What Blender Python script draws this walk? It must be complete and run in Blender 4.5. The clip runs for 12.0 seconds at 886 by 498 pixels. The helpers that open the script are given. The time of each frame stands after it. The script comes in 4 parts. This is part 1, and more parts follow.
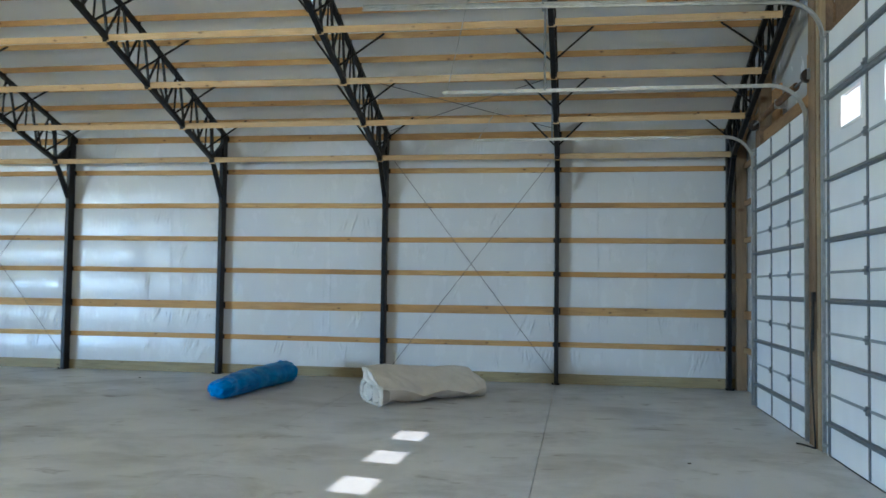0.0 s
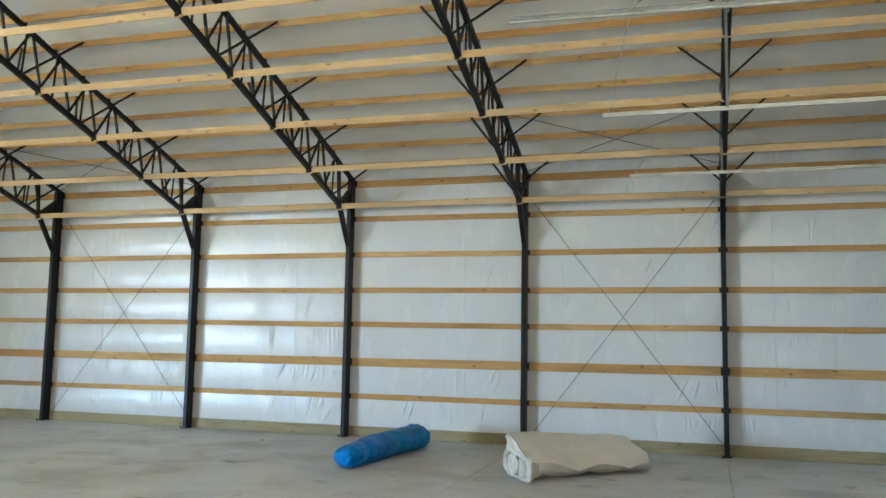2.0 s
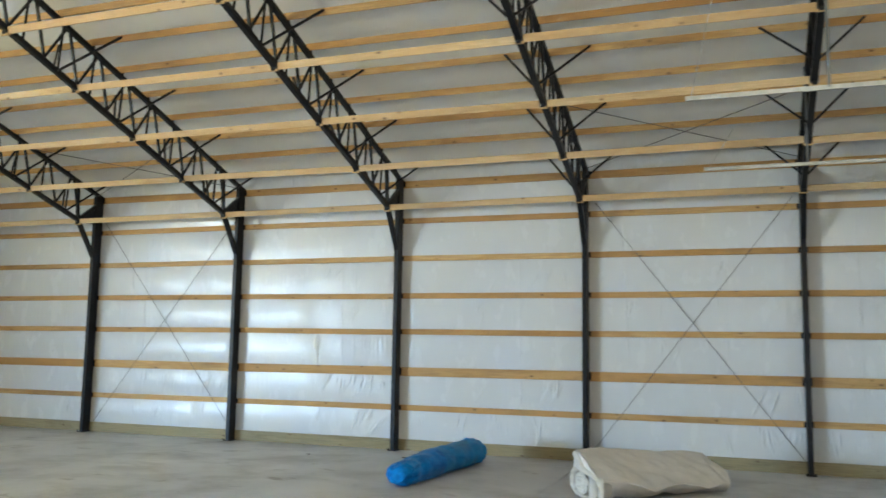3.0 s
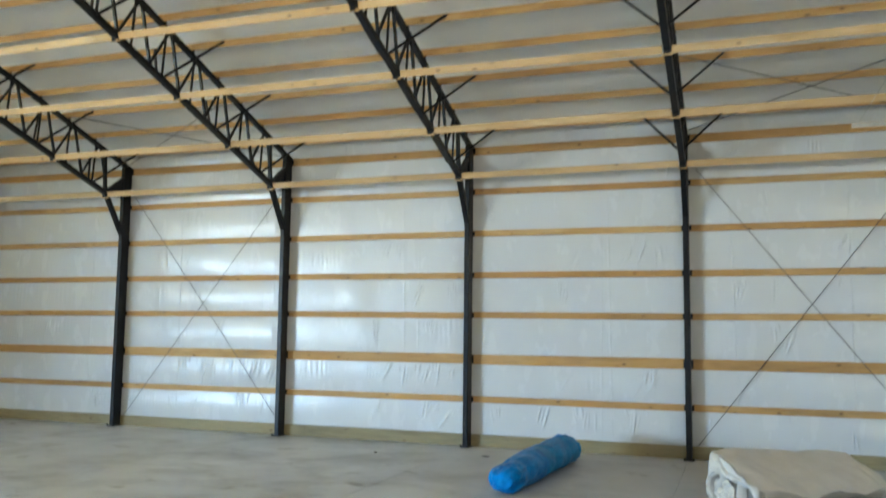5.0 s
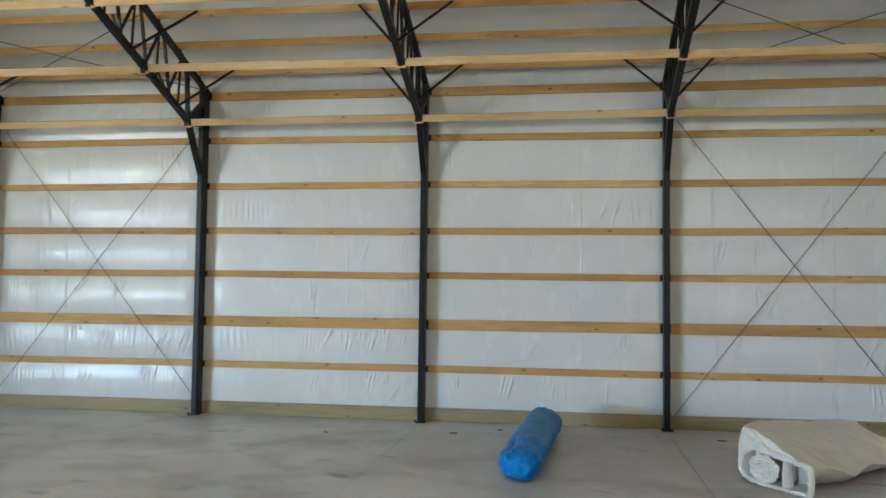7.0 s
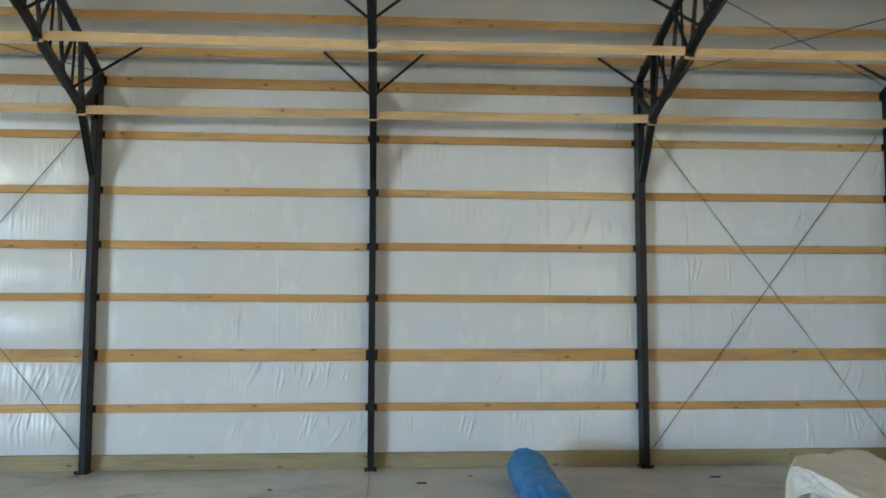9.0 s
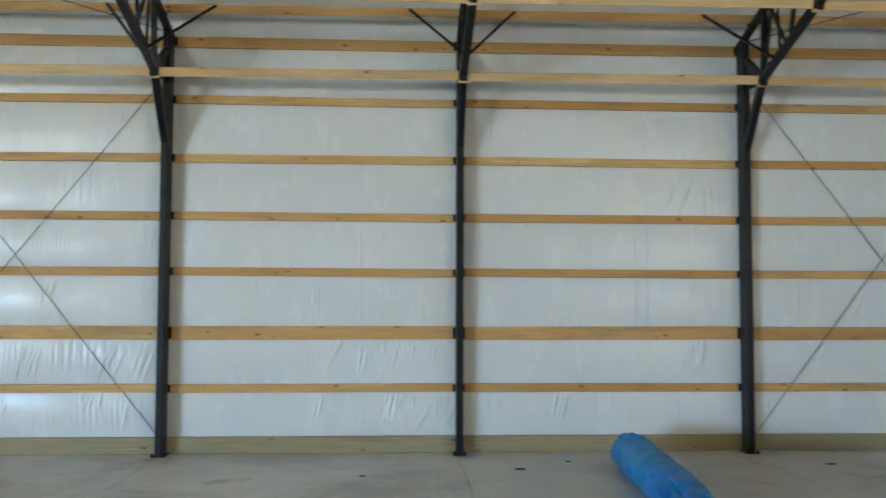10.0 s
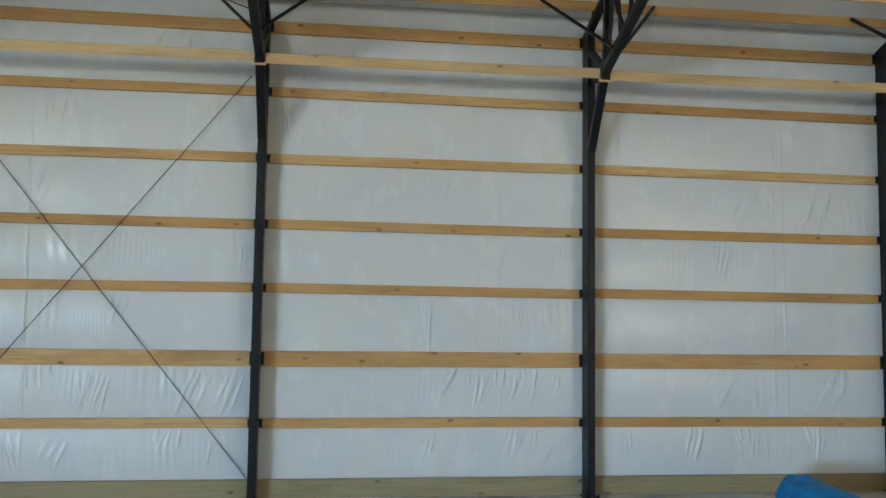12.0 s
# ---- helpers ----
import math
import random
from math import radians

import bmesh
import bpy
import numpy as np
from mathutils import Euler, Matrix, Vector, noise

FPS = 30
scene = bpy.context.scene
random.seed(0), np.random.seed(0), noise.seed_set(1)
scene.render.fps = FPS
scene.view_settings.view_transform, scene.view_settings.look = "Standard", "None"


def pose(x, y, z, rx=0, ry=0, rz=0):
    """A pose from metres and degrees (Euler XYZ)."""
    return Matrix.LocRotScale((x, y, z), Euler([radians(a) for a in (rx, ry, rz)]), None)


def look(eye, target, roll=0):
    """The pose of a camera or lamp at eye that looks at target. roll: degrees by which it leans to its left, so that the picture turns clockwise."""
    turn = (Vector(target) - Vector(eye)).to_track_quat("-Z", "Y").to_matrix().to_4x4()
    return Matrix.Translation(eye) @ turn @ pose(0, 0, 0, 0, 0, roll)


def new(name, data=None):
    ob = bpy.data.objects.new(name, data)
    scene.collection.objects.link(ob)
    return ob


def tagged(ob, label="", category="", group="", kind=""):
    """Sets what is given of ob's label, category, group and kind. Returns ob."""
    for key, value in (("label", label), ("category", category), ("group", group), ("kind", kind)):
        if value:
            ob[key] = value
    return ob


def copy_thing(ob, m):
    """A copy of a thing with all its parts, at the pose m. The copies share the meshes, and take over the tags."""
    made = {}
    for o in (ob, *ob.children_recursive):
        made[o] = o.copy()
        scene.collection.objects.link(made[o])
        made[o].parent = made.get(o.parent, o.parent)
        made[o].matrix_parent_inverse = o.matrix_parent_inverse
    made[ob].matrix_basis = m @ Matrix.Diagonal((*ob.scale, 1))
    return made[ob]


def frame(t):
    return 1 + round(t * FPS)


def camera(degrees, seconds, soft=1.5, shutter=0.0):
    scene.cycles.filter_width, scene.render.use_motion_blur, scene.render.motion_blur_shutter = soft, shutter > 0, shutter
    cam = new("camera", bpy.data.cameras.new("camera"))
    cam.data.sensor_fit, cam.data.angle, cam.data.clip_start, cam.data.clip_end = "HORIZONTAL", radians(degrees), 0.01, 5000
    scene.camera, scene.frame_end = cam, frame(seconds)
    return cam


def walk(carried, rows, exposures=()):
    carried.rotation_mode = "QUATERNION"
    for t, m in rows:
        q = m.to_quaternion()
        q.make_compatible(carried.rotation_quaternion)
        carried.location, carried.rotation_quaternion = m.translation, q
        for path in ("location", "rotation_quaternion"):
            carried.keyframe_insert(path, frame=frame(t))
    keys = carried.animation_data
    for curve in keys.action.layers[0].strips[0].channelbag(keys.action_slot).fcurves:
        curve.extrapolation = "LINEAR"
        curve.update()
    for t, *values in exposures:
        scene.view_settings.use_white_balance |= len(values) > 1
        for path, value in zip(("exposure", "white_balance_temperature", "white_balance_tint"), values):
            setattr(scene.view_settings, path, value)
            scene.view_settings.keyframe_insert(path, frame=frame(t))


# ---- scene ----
cam = camera(55.5, 12.0, shutter=0.5)
PATH = [
    (0, (0.491, 0.089, 1.653), (0.175, 2.062, 1.74), 0.8),
    (0.5, (0.173, 0.282, 1.649), (-0.077, 2.264, 1.752), 1.3),
    (1, (0.013, 0.617, 1.643), (-0.267, 2.589, 1.833), 1.0),
    (1.5, (-0.031, 0.997, 1.643), (-0.493, 2.931, 1.857), 1.3),
    (2, (-0.144, 1.391, 1.644), (-0.735, 3.29, 1.858), 1.0),
    (2.5, (-0.338, 1.736, 1.644), (-0.924, 3.636, 1.86), 0.9),
    (3, (-0.616, 2.053, 1.645), (-1.292, 3.921, 1.876), 0.9),
    (3.2, (-0.748, 2.148, 1.647), (-1.445, 4.008, 1.883), 1.0),
    (4.8, (-2.021, 2.895, 1.65), (-2.702, 4.759, 1.893), 0.5),
    (5, (-2.217, 2.991, 1.648), (-2.881, 4.867, 1.841), 0.7),
    (5.5, (-2.696, 3.16, 1.653), (-3.356, 5.046, 1.76), 0.8),
    (6, (-3.09, 3.439, 1.651), (-3.732, 5.329, 1.778), 0.6),
    (6.5, (-3.562, 3.649, 1.648), (-4.089, 5.576, 1.76), 0.7),
    (7, (-4.113, 3.908, 1.651), (-4.404, 5.884, 1.756), 0.7),
    (7.2, (-4.313, 4.045, 1.651), (-4.578, 6.024, 1.771), 0.5),
    (8.8, (-5.661, 5.11, 1.662), (-5.545, 7.099, 1.836), 0.1),
    (9, (-5.823, 5.238, 1.664), (-5.683, 7.226, 1.826), 0.1),
    (9.5, (-6.204, 5.517, 1.664), (-6.047, 7.508, 1.762), -0.6),
    (10, (-6.562, 5.849, 1.661), (-6.463, 7.844, 1.766), 0.2),
    (10.5, (-6.908, 6.018, 1.66), (-6.885, 8.014, 1.772), 0.8),
    (11, (-7.363, 6.348, 1.657), (-7.32, 8.343, 1.789), 0.6),
    (11.5, (-7.855, 6.654, 1.658), (-7.73, 8.646, 1.788), 0.7),
    (12, (-8.292, 6.962, 1.657), (-8.046, 8.941, 1.813), 0.8),
]
walk(cam, [(t, look(eye, target, roll)) for t, eye, target, roll in PATH], [(0.0, 0.35, 5700, 11), (0.5, 0.73, 5900, 12), (1.2, 0.74, 6320, 12), (3.0, 0.77, 6480, 13), (5.0, 0.78, 6350, 11), (5.5, 0.60, 6250, 11), (7.0, 0.51, 6650, 15), (10.0, 0.50, 6450, 13), (12.0, 0.29, 6450, 13)])

# world, sun and large lights
world = bpy.data.worlds.new("sky")
scene.world = world
world.use_nodes = True
wn, wl = world.node_tree.nodes, world.node_tree.links
wn.clear()
sky = wn.new("ShaderNodeTexSky")
sky.sky_type, sky.sun_disc, sky.dust_density = "NISHITA", False, 7.0
SUN = Vector((4.32, -0.9, 3.38)).normalized()      # towards the sun, through the windows of the tall door
sky.sun_elevation, sky.sun_rotation = math.asin(SUN.z), math.atan2(SUN.x, SUN.y)
bg = wn.new("ShaderNodeBackground")
bg.inputs["Strength"].default_value = 0.15
wo = wn.new("ShaderNodeOutputWorld")
wl.new(sky.outputs[0], bg.inputs[0])
wl.new(bg.outputs[0], wo.inputs[0])

sun = new("sun", bpy.data.lights.new("sun", "SUN"))
sun.data.energy, sun.data.angle, sun.data.color = 5.0, radians(0.5), (1.0, 0.95, 0.88)
sun.matrix_world = look(SUN * 60, (0, 0, 0))


def daylight(name, eye, target, wide, high, watts, colour, spread=110):
    lamp = new(name, bpy.data.lights.new(name, "AREA"))
    lamp.data.shape, lamp.data.size, lamp.data.size_y = "RECTANGLE", wide, high
    lamp.data.energy, lamp.data.color, lamp.data.spread = watts, colour, radians(spread)
    lamp.matrix_world = look(eye, target)
    return lamp


X_WEST, X_EAST, Y_SOUTH, Y_NORTH = -36.5, 3.26, -13.0, 14.79     # inner faces of the shell
GATE = (-30.6, -22.4, 4.2)         # open doorway in the south wall: x from, x to, height
DOOR3 = (-8.6, -3.4, 4.28)         # open overhead doorway in the east end: y from, y to, height
SKY_TINT, GRASS_TINT = (0.31, 0.61, 1.0), (1.0, 0.89, 0.33)
# through each doorway: blue sky seen from below, sunlit grass seen from above
gx, gy, gz = (GATE[0] + GATE[1]) / 2, Y_SOUTH - 0.05, GATE[2] / 2
daylight("sky_daylight", (gx, gy, gz), (gx + 30, 14, gz - 49), 8.1, 4.1, 6500, SKY_TINT, 120)
daylight("grass_daylight", (gx, gy - 0.02, gz), (gx + 30, 14, gz + 49), 8.1, 4.1, 2250, GRASS_TINT, 120)
dx, dy, dz = X_EAST + 0.03, (DOOR3[0] + DOOR3[1]) / 2, DOOR3[2] / 2
daylight("sky_daylight", (dx, dy, dz), (-6, dy + 13, dz - 14), 5.1, 4.1, 170, (0.58, 0.79, 1.0))
daylight("grass_daylight", (dx + 0.02, dy, dz), (-6, dy + 13, dz + 14), 5.1, 4.1, 380, (1.0, 0.85, 0.48))


# ---- materials ----
def material(name):
    m = bpy.data.materials.new(name)
    m.use_nodes = True
    nodes, links = m.node_tree.nodes, m.node_tree.links
    return m, nodes, links, nodes["Principled BSDF"]


def coords(nodes, links, scale=(1, 1, 1)):
    tc, mp = nodes.new("ShaderNodeTexCoord"), nodes.new("ShaderNodeMapping")
    mp.inputs["Scale"].default_value = scale
    links.new(tc.outputs["Object"], mp.inputs["Vector"])
    return mp.outputs["Vector"]


def noise_tex(nodes, links, vec, scale, detail=4.0, rough=0.55, distort=0.0):
    n = nodes.new("ShaderNodeTexNoise")
    n.inputs["Scale"].default_value, n.inputs["Detail"].default_value = scale, detail
    n.inputs["Roughness"].default_value, n.inputs["Distortion"].default_value = rough, distort
    links.new(vec, n.inputs["Vector"])
    return n.outputs["Fac"]


def ramp(nodes, links, fac, *stops):
    r = nodes.new("ShaderNodeValToRGB")
    e = r.color_ramp.elements
    while len(e) < len(stops):
        e.new(0.5)
    for k, (pos, col) in enumerate(stops):
        e[k].position, e[k].color = pos, (*col, 1) if len(col) == 3 else (col[0],) * 3 + (1,)
    links.new(fac, r.inputs["Fac"])
    return r.outputs["Color"]


def mix(nodes, links, fac, a, b, how="MIX"):
    x = nodes.new("ShaderNodeMix")
    x.data_type, x.blend_type = "RGBA", how
    for socket, v in ((x.inputs["Factor"], fac), (x.inputs["A"], a), (x.inputs["B"], b)):
        if isinstance(v, (int, float)):
            socket.default_value = v
        elif isinstance(v, tuple):
            socket.default_value = (*v, 1)
        else:
            links.new(v, socket)
    return x.outputs["Result"]


def bump(nodes, links, p, height, strength, distance):
    b = nodes.new("ShaderNodeBump")
    b.inputs["Strength"].default_value, b.inputs["Distance"].default_value = strength, distance
    links.new(height, b.inputs["Height"])
    links.new(b.outputs["Normal"], p.inputs["Normal"])


def wood(name, pale, warm, dark, along="x", rough=0.7):
    m, n, l, p = material(name)
    grain = {"x": (0.9, 22, 22), "y": (22, 0.9, 22), "z": (22, 22, 0.9)}[along]
    blot = {"x": (0.8, 4, 4), "y": (4, 0.8, 4), "z": (4, 4, 0.8)}[along]
    knots = {"x": (3.6, 2.0, 8), "y": (2.0, 3.6, 8), "z": (2.0, 8, 3.6)}[along]
    info = n.new("ShaderNodeObjectInfo")
    base = mix(n, l, info.outputs["Random"], pale, warm)
    g = noise_tex(n, l, coords(n, l, grain), 3.0, 6, 0.6, 0.6)
    base = mix(n, l, ramp(n, l, g, (0.40, (0.0,)), (0.64, (0.62,))), base, dark)
    b = noise_tex(n, l, coords(n, l, blot), 1.6, 3)
    base = mix(n, l, ramp(n, l, b, (0.42, (0.0,)), (0.64, (0.65,))), base, warm)
    worn = noise_tex(n, l, coords(n, l, blot), 0.7, 5, 0.65, 0.5)
    base = mix(n, l, ramp(n, l, worn, (0.50, (0.0,)), (0.66, (0.45,))), base, tuple(0.55 * c for c in dark))
    v = n.new("ShaderNodeTexVoronoi")
    v.inputs["Scale"].default_value = 1.0
    shift = n.new("ShaderNodeMath")
    shift.operation = "MULTIPLY"
    l.new(info.outputs["Random"], shift.inputs[0])
    shift.inputs[1].default_value = 53.0
    add = n.new("ShaderNodeVectorMath")
    l.new(coords(n, l, knots), add.inputs[0])
    l.new(shift.outputs[0], add.inputs[1])
    l.new(add.outputs[0], v.inputs["Vector"])
    base = mix(n, l, ramp(n, l, v.outputs["Distance"], (0.05, (0.85,)), (0.15, (0.0,))), base, (0.10, 0.045, 0.018))
    l.new(base, p.inputs["Base Color"])
    p.inputs["Roughness"].default_value = rough
    bump(n, l, p, g, 0.25, 0.004)
    return m


PINE = wood("pine_framing", (0.67, 0.45, 0.195), (0.48, 0.255, 0.080), (0.36, 0.185, 0.075))
PALE = wood("pale_pine_boards", (0.68, 0.50, 0.29), (0.58, 0.38, 0.19), (0.46, 0.29, 0.13))
POST = wood("post_timber", (0.30, 0.20, 0.115), (0.24, 0.155, 0.085), (0.16, 0.10, 0.055), "z")
RAFTER = wood("gable_timber", (0.42, 0.27, 0.13), (0.34, 0.19, 0.08), (0.24, 0.13, 0.06), "y")
JAMB = wood("jamb_timber", (0.46, 0.36, 0.22), (0.38, 0.28, 0.16), (0.26, 0.18, 0.10), "z")
TREATED = wood("treated_skirt_board", (0.37, 0.31, 0.18), (0.30, 0.24, 0.13), (0.19, 0.15, 0.08))


def plain(name, colour, rough, metal=0.0, spread=0.15, scale=6.0, relief=0.0, coat=0.0, spec=0.5):

    m, n, l, p = material(name)
    f = noise_tex(n, l, coords(n, l), scale, 5, 0.6)
    lo, hi = tuple(c * (1 - spread) for c in colour), tuple(min(1, c * (1 + spread)) for c in colour)
    l.new(ramp(n, l, f, (0.3, lo), (0.7, hi)), p.inputs["Base Color"])
    r = noise_tex(n, l, coords(n, l), scale * 4, 3)
    l.new(ramp(n, l, r, (0.3, (rough * 0.8,)), (0.7, (min(1, rough * 1.2),))), p.inputs["Roughness"])
    p.inputs["Specular IOR Level"].default_value = spec
    p.inputs["Metallic"].default_value, p.inputs["Coat Weight"].default_value = metal, coat
    if relief:
        bump(n, l, p, r, 0.4, relief)
    return m


STEEL = plain("black_painted_steel", (0.008, 0.009, 0.012), 0.40, 0.0, 0.35, 5, 0.0006, spec=0.22)
GALV = plain("galvanised_steel", (0.43, 0.45, 0.46), 0.36, 0.80, 0.18, 14)
STRUT = plain("grey_steel_strut", (0.18, 0.20, 0.22), 0.45, 0.4, 0.12, 9)
EDGE = plain("pale_grey_edge_steel", (0.36, 0.39, 0.42), 0.45, 0.3, 0.12, 9)
DOORWHITE = plain("white_door_steel", (0.86, 0.87, 0.88), 0.45, 0.0, 0.03, 3, 0.0008)
OSB = plain("orange_sheathing", (0.36, 0.20, 0.085), 0.8, 0.0, 0.3, 20, 0.002)
SHEATH = plain("brown_sheathing", (0.20, 0.12, 0.065), 0.8, 0.0, 0.3, 20, 0.002)
RUBBER = plain("black_rubber", (0.02, 0.02, 0.022), 0.7)
OUTSIDE = plain("outer_metal_skin", (0.55, 0.56, 0.56), 0.5, 0.0, 0.05)
GRAVEL = plain("pale_gravel", (0.30, 0.28, 0.25), 0.95, 0.0, 0.3, 40, 0.01)
SPRING = plain("dark_oiled_spring", (0.05, 0.04, 0.035), 0.45, 0.6)
RUST = plain("brown_shaft_cover", (0.16, 0.09, 0.05), 0.6, 0.2)
DEBRIS = plain("dark_scrap", (0.06, 0.05, 0.042), 0.9, 0.0, 0.4, 30)
CABLE = plain("brace_cable", (0.08, 0.08, 0.082), 0.5, 0.5)


def vinyl(name, tint, rough, strength):
    """White film-faced insulation: glossy, with fine creases that run up and down."""
    m, n, l, p = material(name)
    blot = noise_tex(n, l, coords(n, l), 0.9, 4)
    l.new(ramp(n, l, blot, (0.3, tuple(c * 0.95 for c in tint)), (0.7, tint)), p.inputs["Base Color"])
    fine = noise_tex(n, l, coords(n, l, (9, 9, 1.6)), 2.2, 5, 0.6, 0.8)
    r = noise_tex(n, l, coords(n, l, (2, 2, 1)), 2.0, 3)
    l.new(ramp(n, l, r, (0.3, (rough * 0.85,)), (0.7, (rough * 1.25,))), p.inputs["Roughness"])
    p.inputs["Specular IOR Level"].default_value = 0.36
    bump(n, l, p, fine, strength, 0.02)
    return m


VINYL = vinyl("white_vinyl_wall", (0.63, 0.64, 0.65), 0.24, 0.05)
ROOFVINYL = vinyl("white_vinyl_roof", (0.82, 0.82, 0.81), 0.45, 0.10)


def concrete():
    m, n, l, p = material("troweled_concrete")
    big = noise_tex(n, l, coords(n, l, (1, 0.5, 1)), 0.55, 6, 0.6, 0.4)
    base = ramp(n, l, big, (0.3, (0.54, 0.54, 0.54)), (0.7, (0.74, 0.74, 0.74)))
    mid = noise_tex(n, l, coords(n, l, (0.9, 1.1, 1)), 0.9, 8, 0.66, 0.35)
    base = mix(n, l, ramp(n, l, mid, (0.46, (0.0,)), (0.66, (0.52,))), base, (0.28, 0.27, 0.26))
    stain = noise_tex(n, l, coords(n, l, (1.0, 1.5, 1)), 1.7, 7, 0.62, 0.45)
    base = mix(n, l, ramp(n, l, stain, (0.60, (0.0,)), (0.72, (0.75,))), base, (0.17, 0.145, 0.12))
    tc, far = n.new("ShaderNodeTexCoord"), n.new("ShaderNodeVectorMath")
    far.operation = "DISTANCE"
    l.new(tc.outputs["Object"], far.inputs[0])
    far.inputs[1].default_value = (-2.7, 12.9, 0.0)
    reach = n.new("ShaderNodeMath")
    reach.operation = "MULTIPLY_ADD"
    l.new(mid, reach.inputs[0])
    reach.inputs[1].default_value = 2.6
    l.new(far.outputs["Value"], reach.inputs[2])
    near = n.new("ShaderNodeMapRange")
    near.inputs["From Min"].default_value, near.inputs["From Max"].default_value = 1.6, 5.0
    near.inputs["To Min"].default_value, near.inputs["To Max"].default_value = 0.50, 0.0
    l.new(reach.outputs[0], near.inputs["Value"])
    base = mix(n, l, near.outputs["Result"], base, (0.25, 0.205, 0.165))   # brown patch between the two rolls: the roll's shadow and floor stain painted together
    sand = noise_tex(n, l, coords(n, l), 90, 3)
    base = mix(n, l, 0.35, base, ramp(n, l, sand, (0.3, (0.75,)), (0.7, (1.15,))), "MULTIPLY")
    l.new(base, p.inputs["Base Color"])
    l.new(ramp(n, l, mid, (0.3, (0.42,)), (0.7, (0.62,))), p.inputs["Roughness"])
    bump(n, l, p, sand, 0.12, 0.003)
    return m


CONCRETE = concrete()


def tarp(name, deep, light, rough, ior):
    m, n, l, p = material(name)
    f = noise_tex(n, l, coords(n, l, (3, 1, 3)), 2.6, 5, 0.6, 0.7)
    l.new(ramp(n, l, f, (0.36, deep), (0.64, light)), p.inputs["Base Color"])
    p.inputs["Roughness"].default_value = rough
    p.inputs["IOR"].default_value = ior
    p.inputs["Coat Weight"].default_value, p.inputs["Coat Roughness"].default_value = 0.05, 0.10
    w = noise_tex(n, l, coords(n, l, (7, 3, 7)), 3.0, 5, 0.55, 0.9)
    bump(n, l, p, w, 0.14, 0.008)
    return m


def fabric(name, pale, dim, rough):
    m, n, l, p = material(name)
    f = noise_tex(n, l, coords(n, l), 3.5, 5)
    l.new(ramp(n, l, f, (0.3, dim), (0.7, pale)), p.inputs["Base Color"])
    p.inputs["Roughness"].default_value = rough
    w = noise_tex(n, l, coords(n, l), 22, 4)
    bump(n, l, p, w, 0.25, 0.008)
    return m


TARP = tarp("blue_plastic_film", (0.001, 0.12, 0.40), (0.003, 0.23, 0.62), 0.36, 1.18)
FILMED = tarp("blue_film_over_grey", (0.0015, 0.15, 0.40), (0.006, 0.24, 0.54), 0.46, 1.19)
CANVAS = fabric("off_white_film", (0.83, 0.78, 0.72), (0.73, 0.68, 0.62), 0.45)
# film inside the fold, with the hollow's shade put into its colour
HOLLOW_SHADE = fabric("shaded_hollow_film", (0.52, 0.47, 0.42), (0.42, 0.38, 0.33), 0.7)
BATT = fabric("cream_fibre_edge", (0.74, 0.70, 0.65), (0.62, 0.58, 0.53), 0.85)


def glass():
    m, n, l, p = material("clear_pane")
    p.inputs["Base Color"].default_value = (0.95, 0.97, 0.98, 1)
    p.inputs["Transmission Weight"].default_value, p.inputs["Roughness"].default_value = 1.0, 0.02
    p.inputs["IOR"].default_value = 1.3
    return m


GLASS = glass()


# ---- building blocks ----
def mesh_of(name, bm, mat, smooth=False):
    bmesh.ops.recalc_face_normals(bm, faces=bm.faces)
    me = bpy.data.meshes.new(name)
    bm.to_mesh(me)
    bm.free()
    me.materials.append(mat)
    if smooth:
        for f in me.polygons:
            f.use_smooth = True
    return me


def part(name, bm, mat, parent=None, label="", smooth=False):
    ob = new(name, mesh_of(name, bm, mat, smooth))
    ob.parent = parent
    return tagged(ob, label)


def holder(name, label, category, kind="", group=""):
    return tagged(new(name), label, category, group, kind)


def bar(bm, p, q, wide, deep, side=(1, 0, 0), chamfer=0.0):
    """A straight bar from p to q: wide along side, deep across it, with its long edges chamfered."""
    p, q, side = Vector(p), Vector(q), Vector(side)
    a = (q - p).normalized()
    s = (side - a * side.dot(a)).normalized()
    d = a.cross(s)
    w, h, c = wide / 2, deep / 2, chamfer
    if c:
        ring = [(w - c, -h), (w, -h + c), (w, h - c), (w - c, h), (-w + c, h), (-w, h - c), (-w, -h + c), (-w + c, -h)]
    else:
        ring = [(w, -h), (w, h), (-w, h), (-w, -h)]
    lo = [bm.verts.new(p + s * x + d * y) for x, y in ring]
    hi = [bm.verts.new(q + s * x + d * y) for x, y in ring]
    k = len(ring)
    for i in range(k):
        bm.faces.new((lo[i], lo[(i + 1) % k], hi[(i + 1) % k], hi[i]))
    bm.faces.new(lo[::-1])
    bm.faces.new(hi)


def box(bm, x0, x1, y0, y1, z0, z1, chamfer=0.0):
    bar(bm, (x0, (y0 + y1) / 2, (z0 + z1) / 2), (x1, (y0 + y1) / 2, (z0 + z1) / 2), abs(y1 - y0), abs(z1 - z0), (0, 1, 0), chamfer)


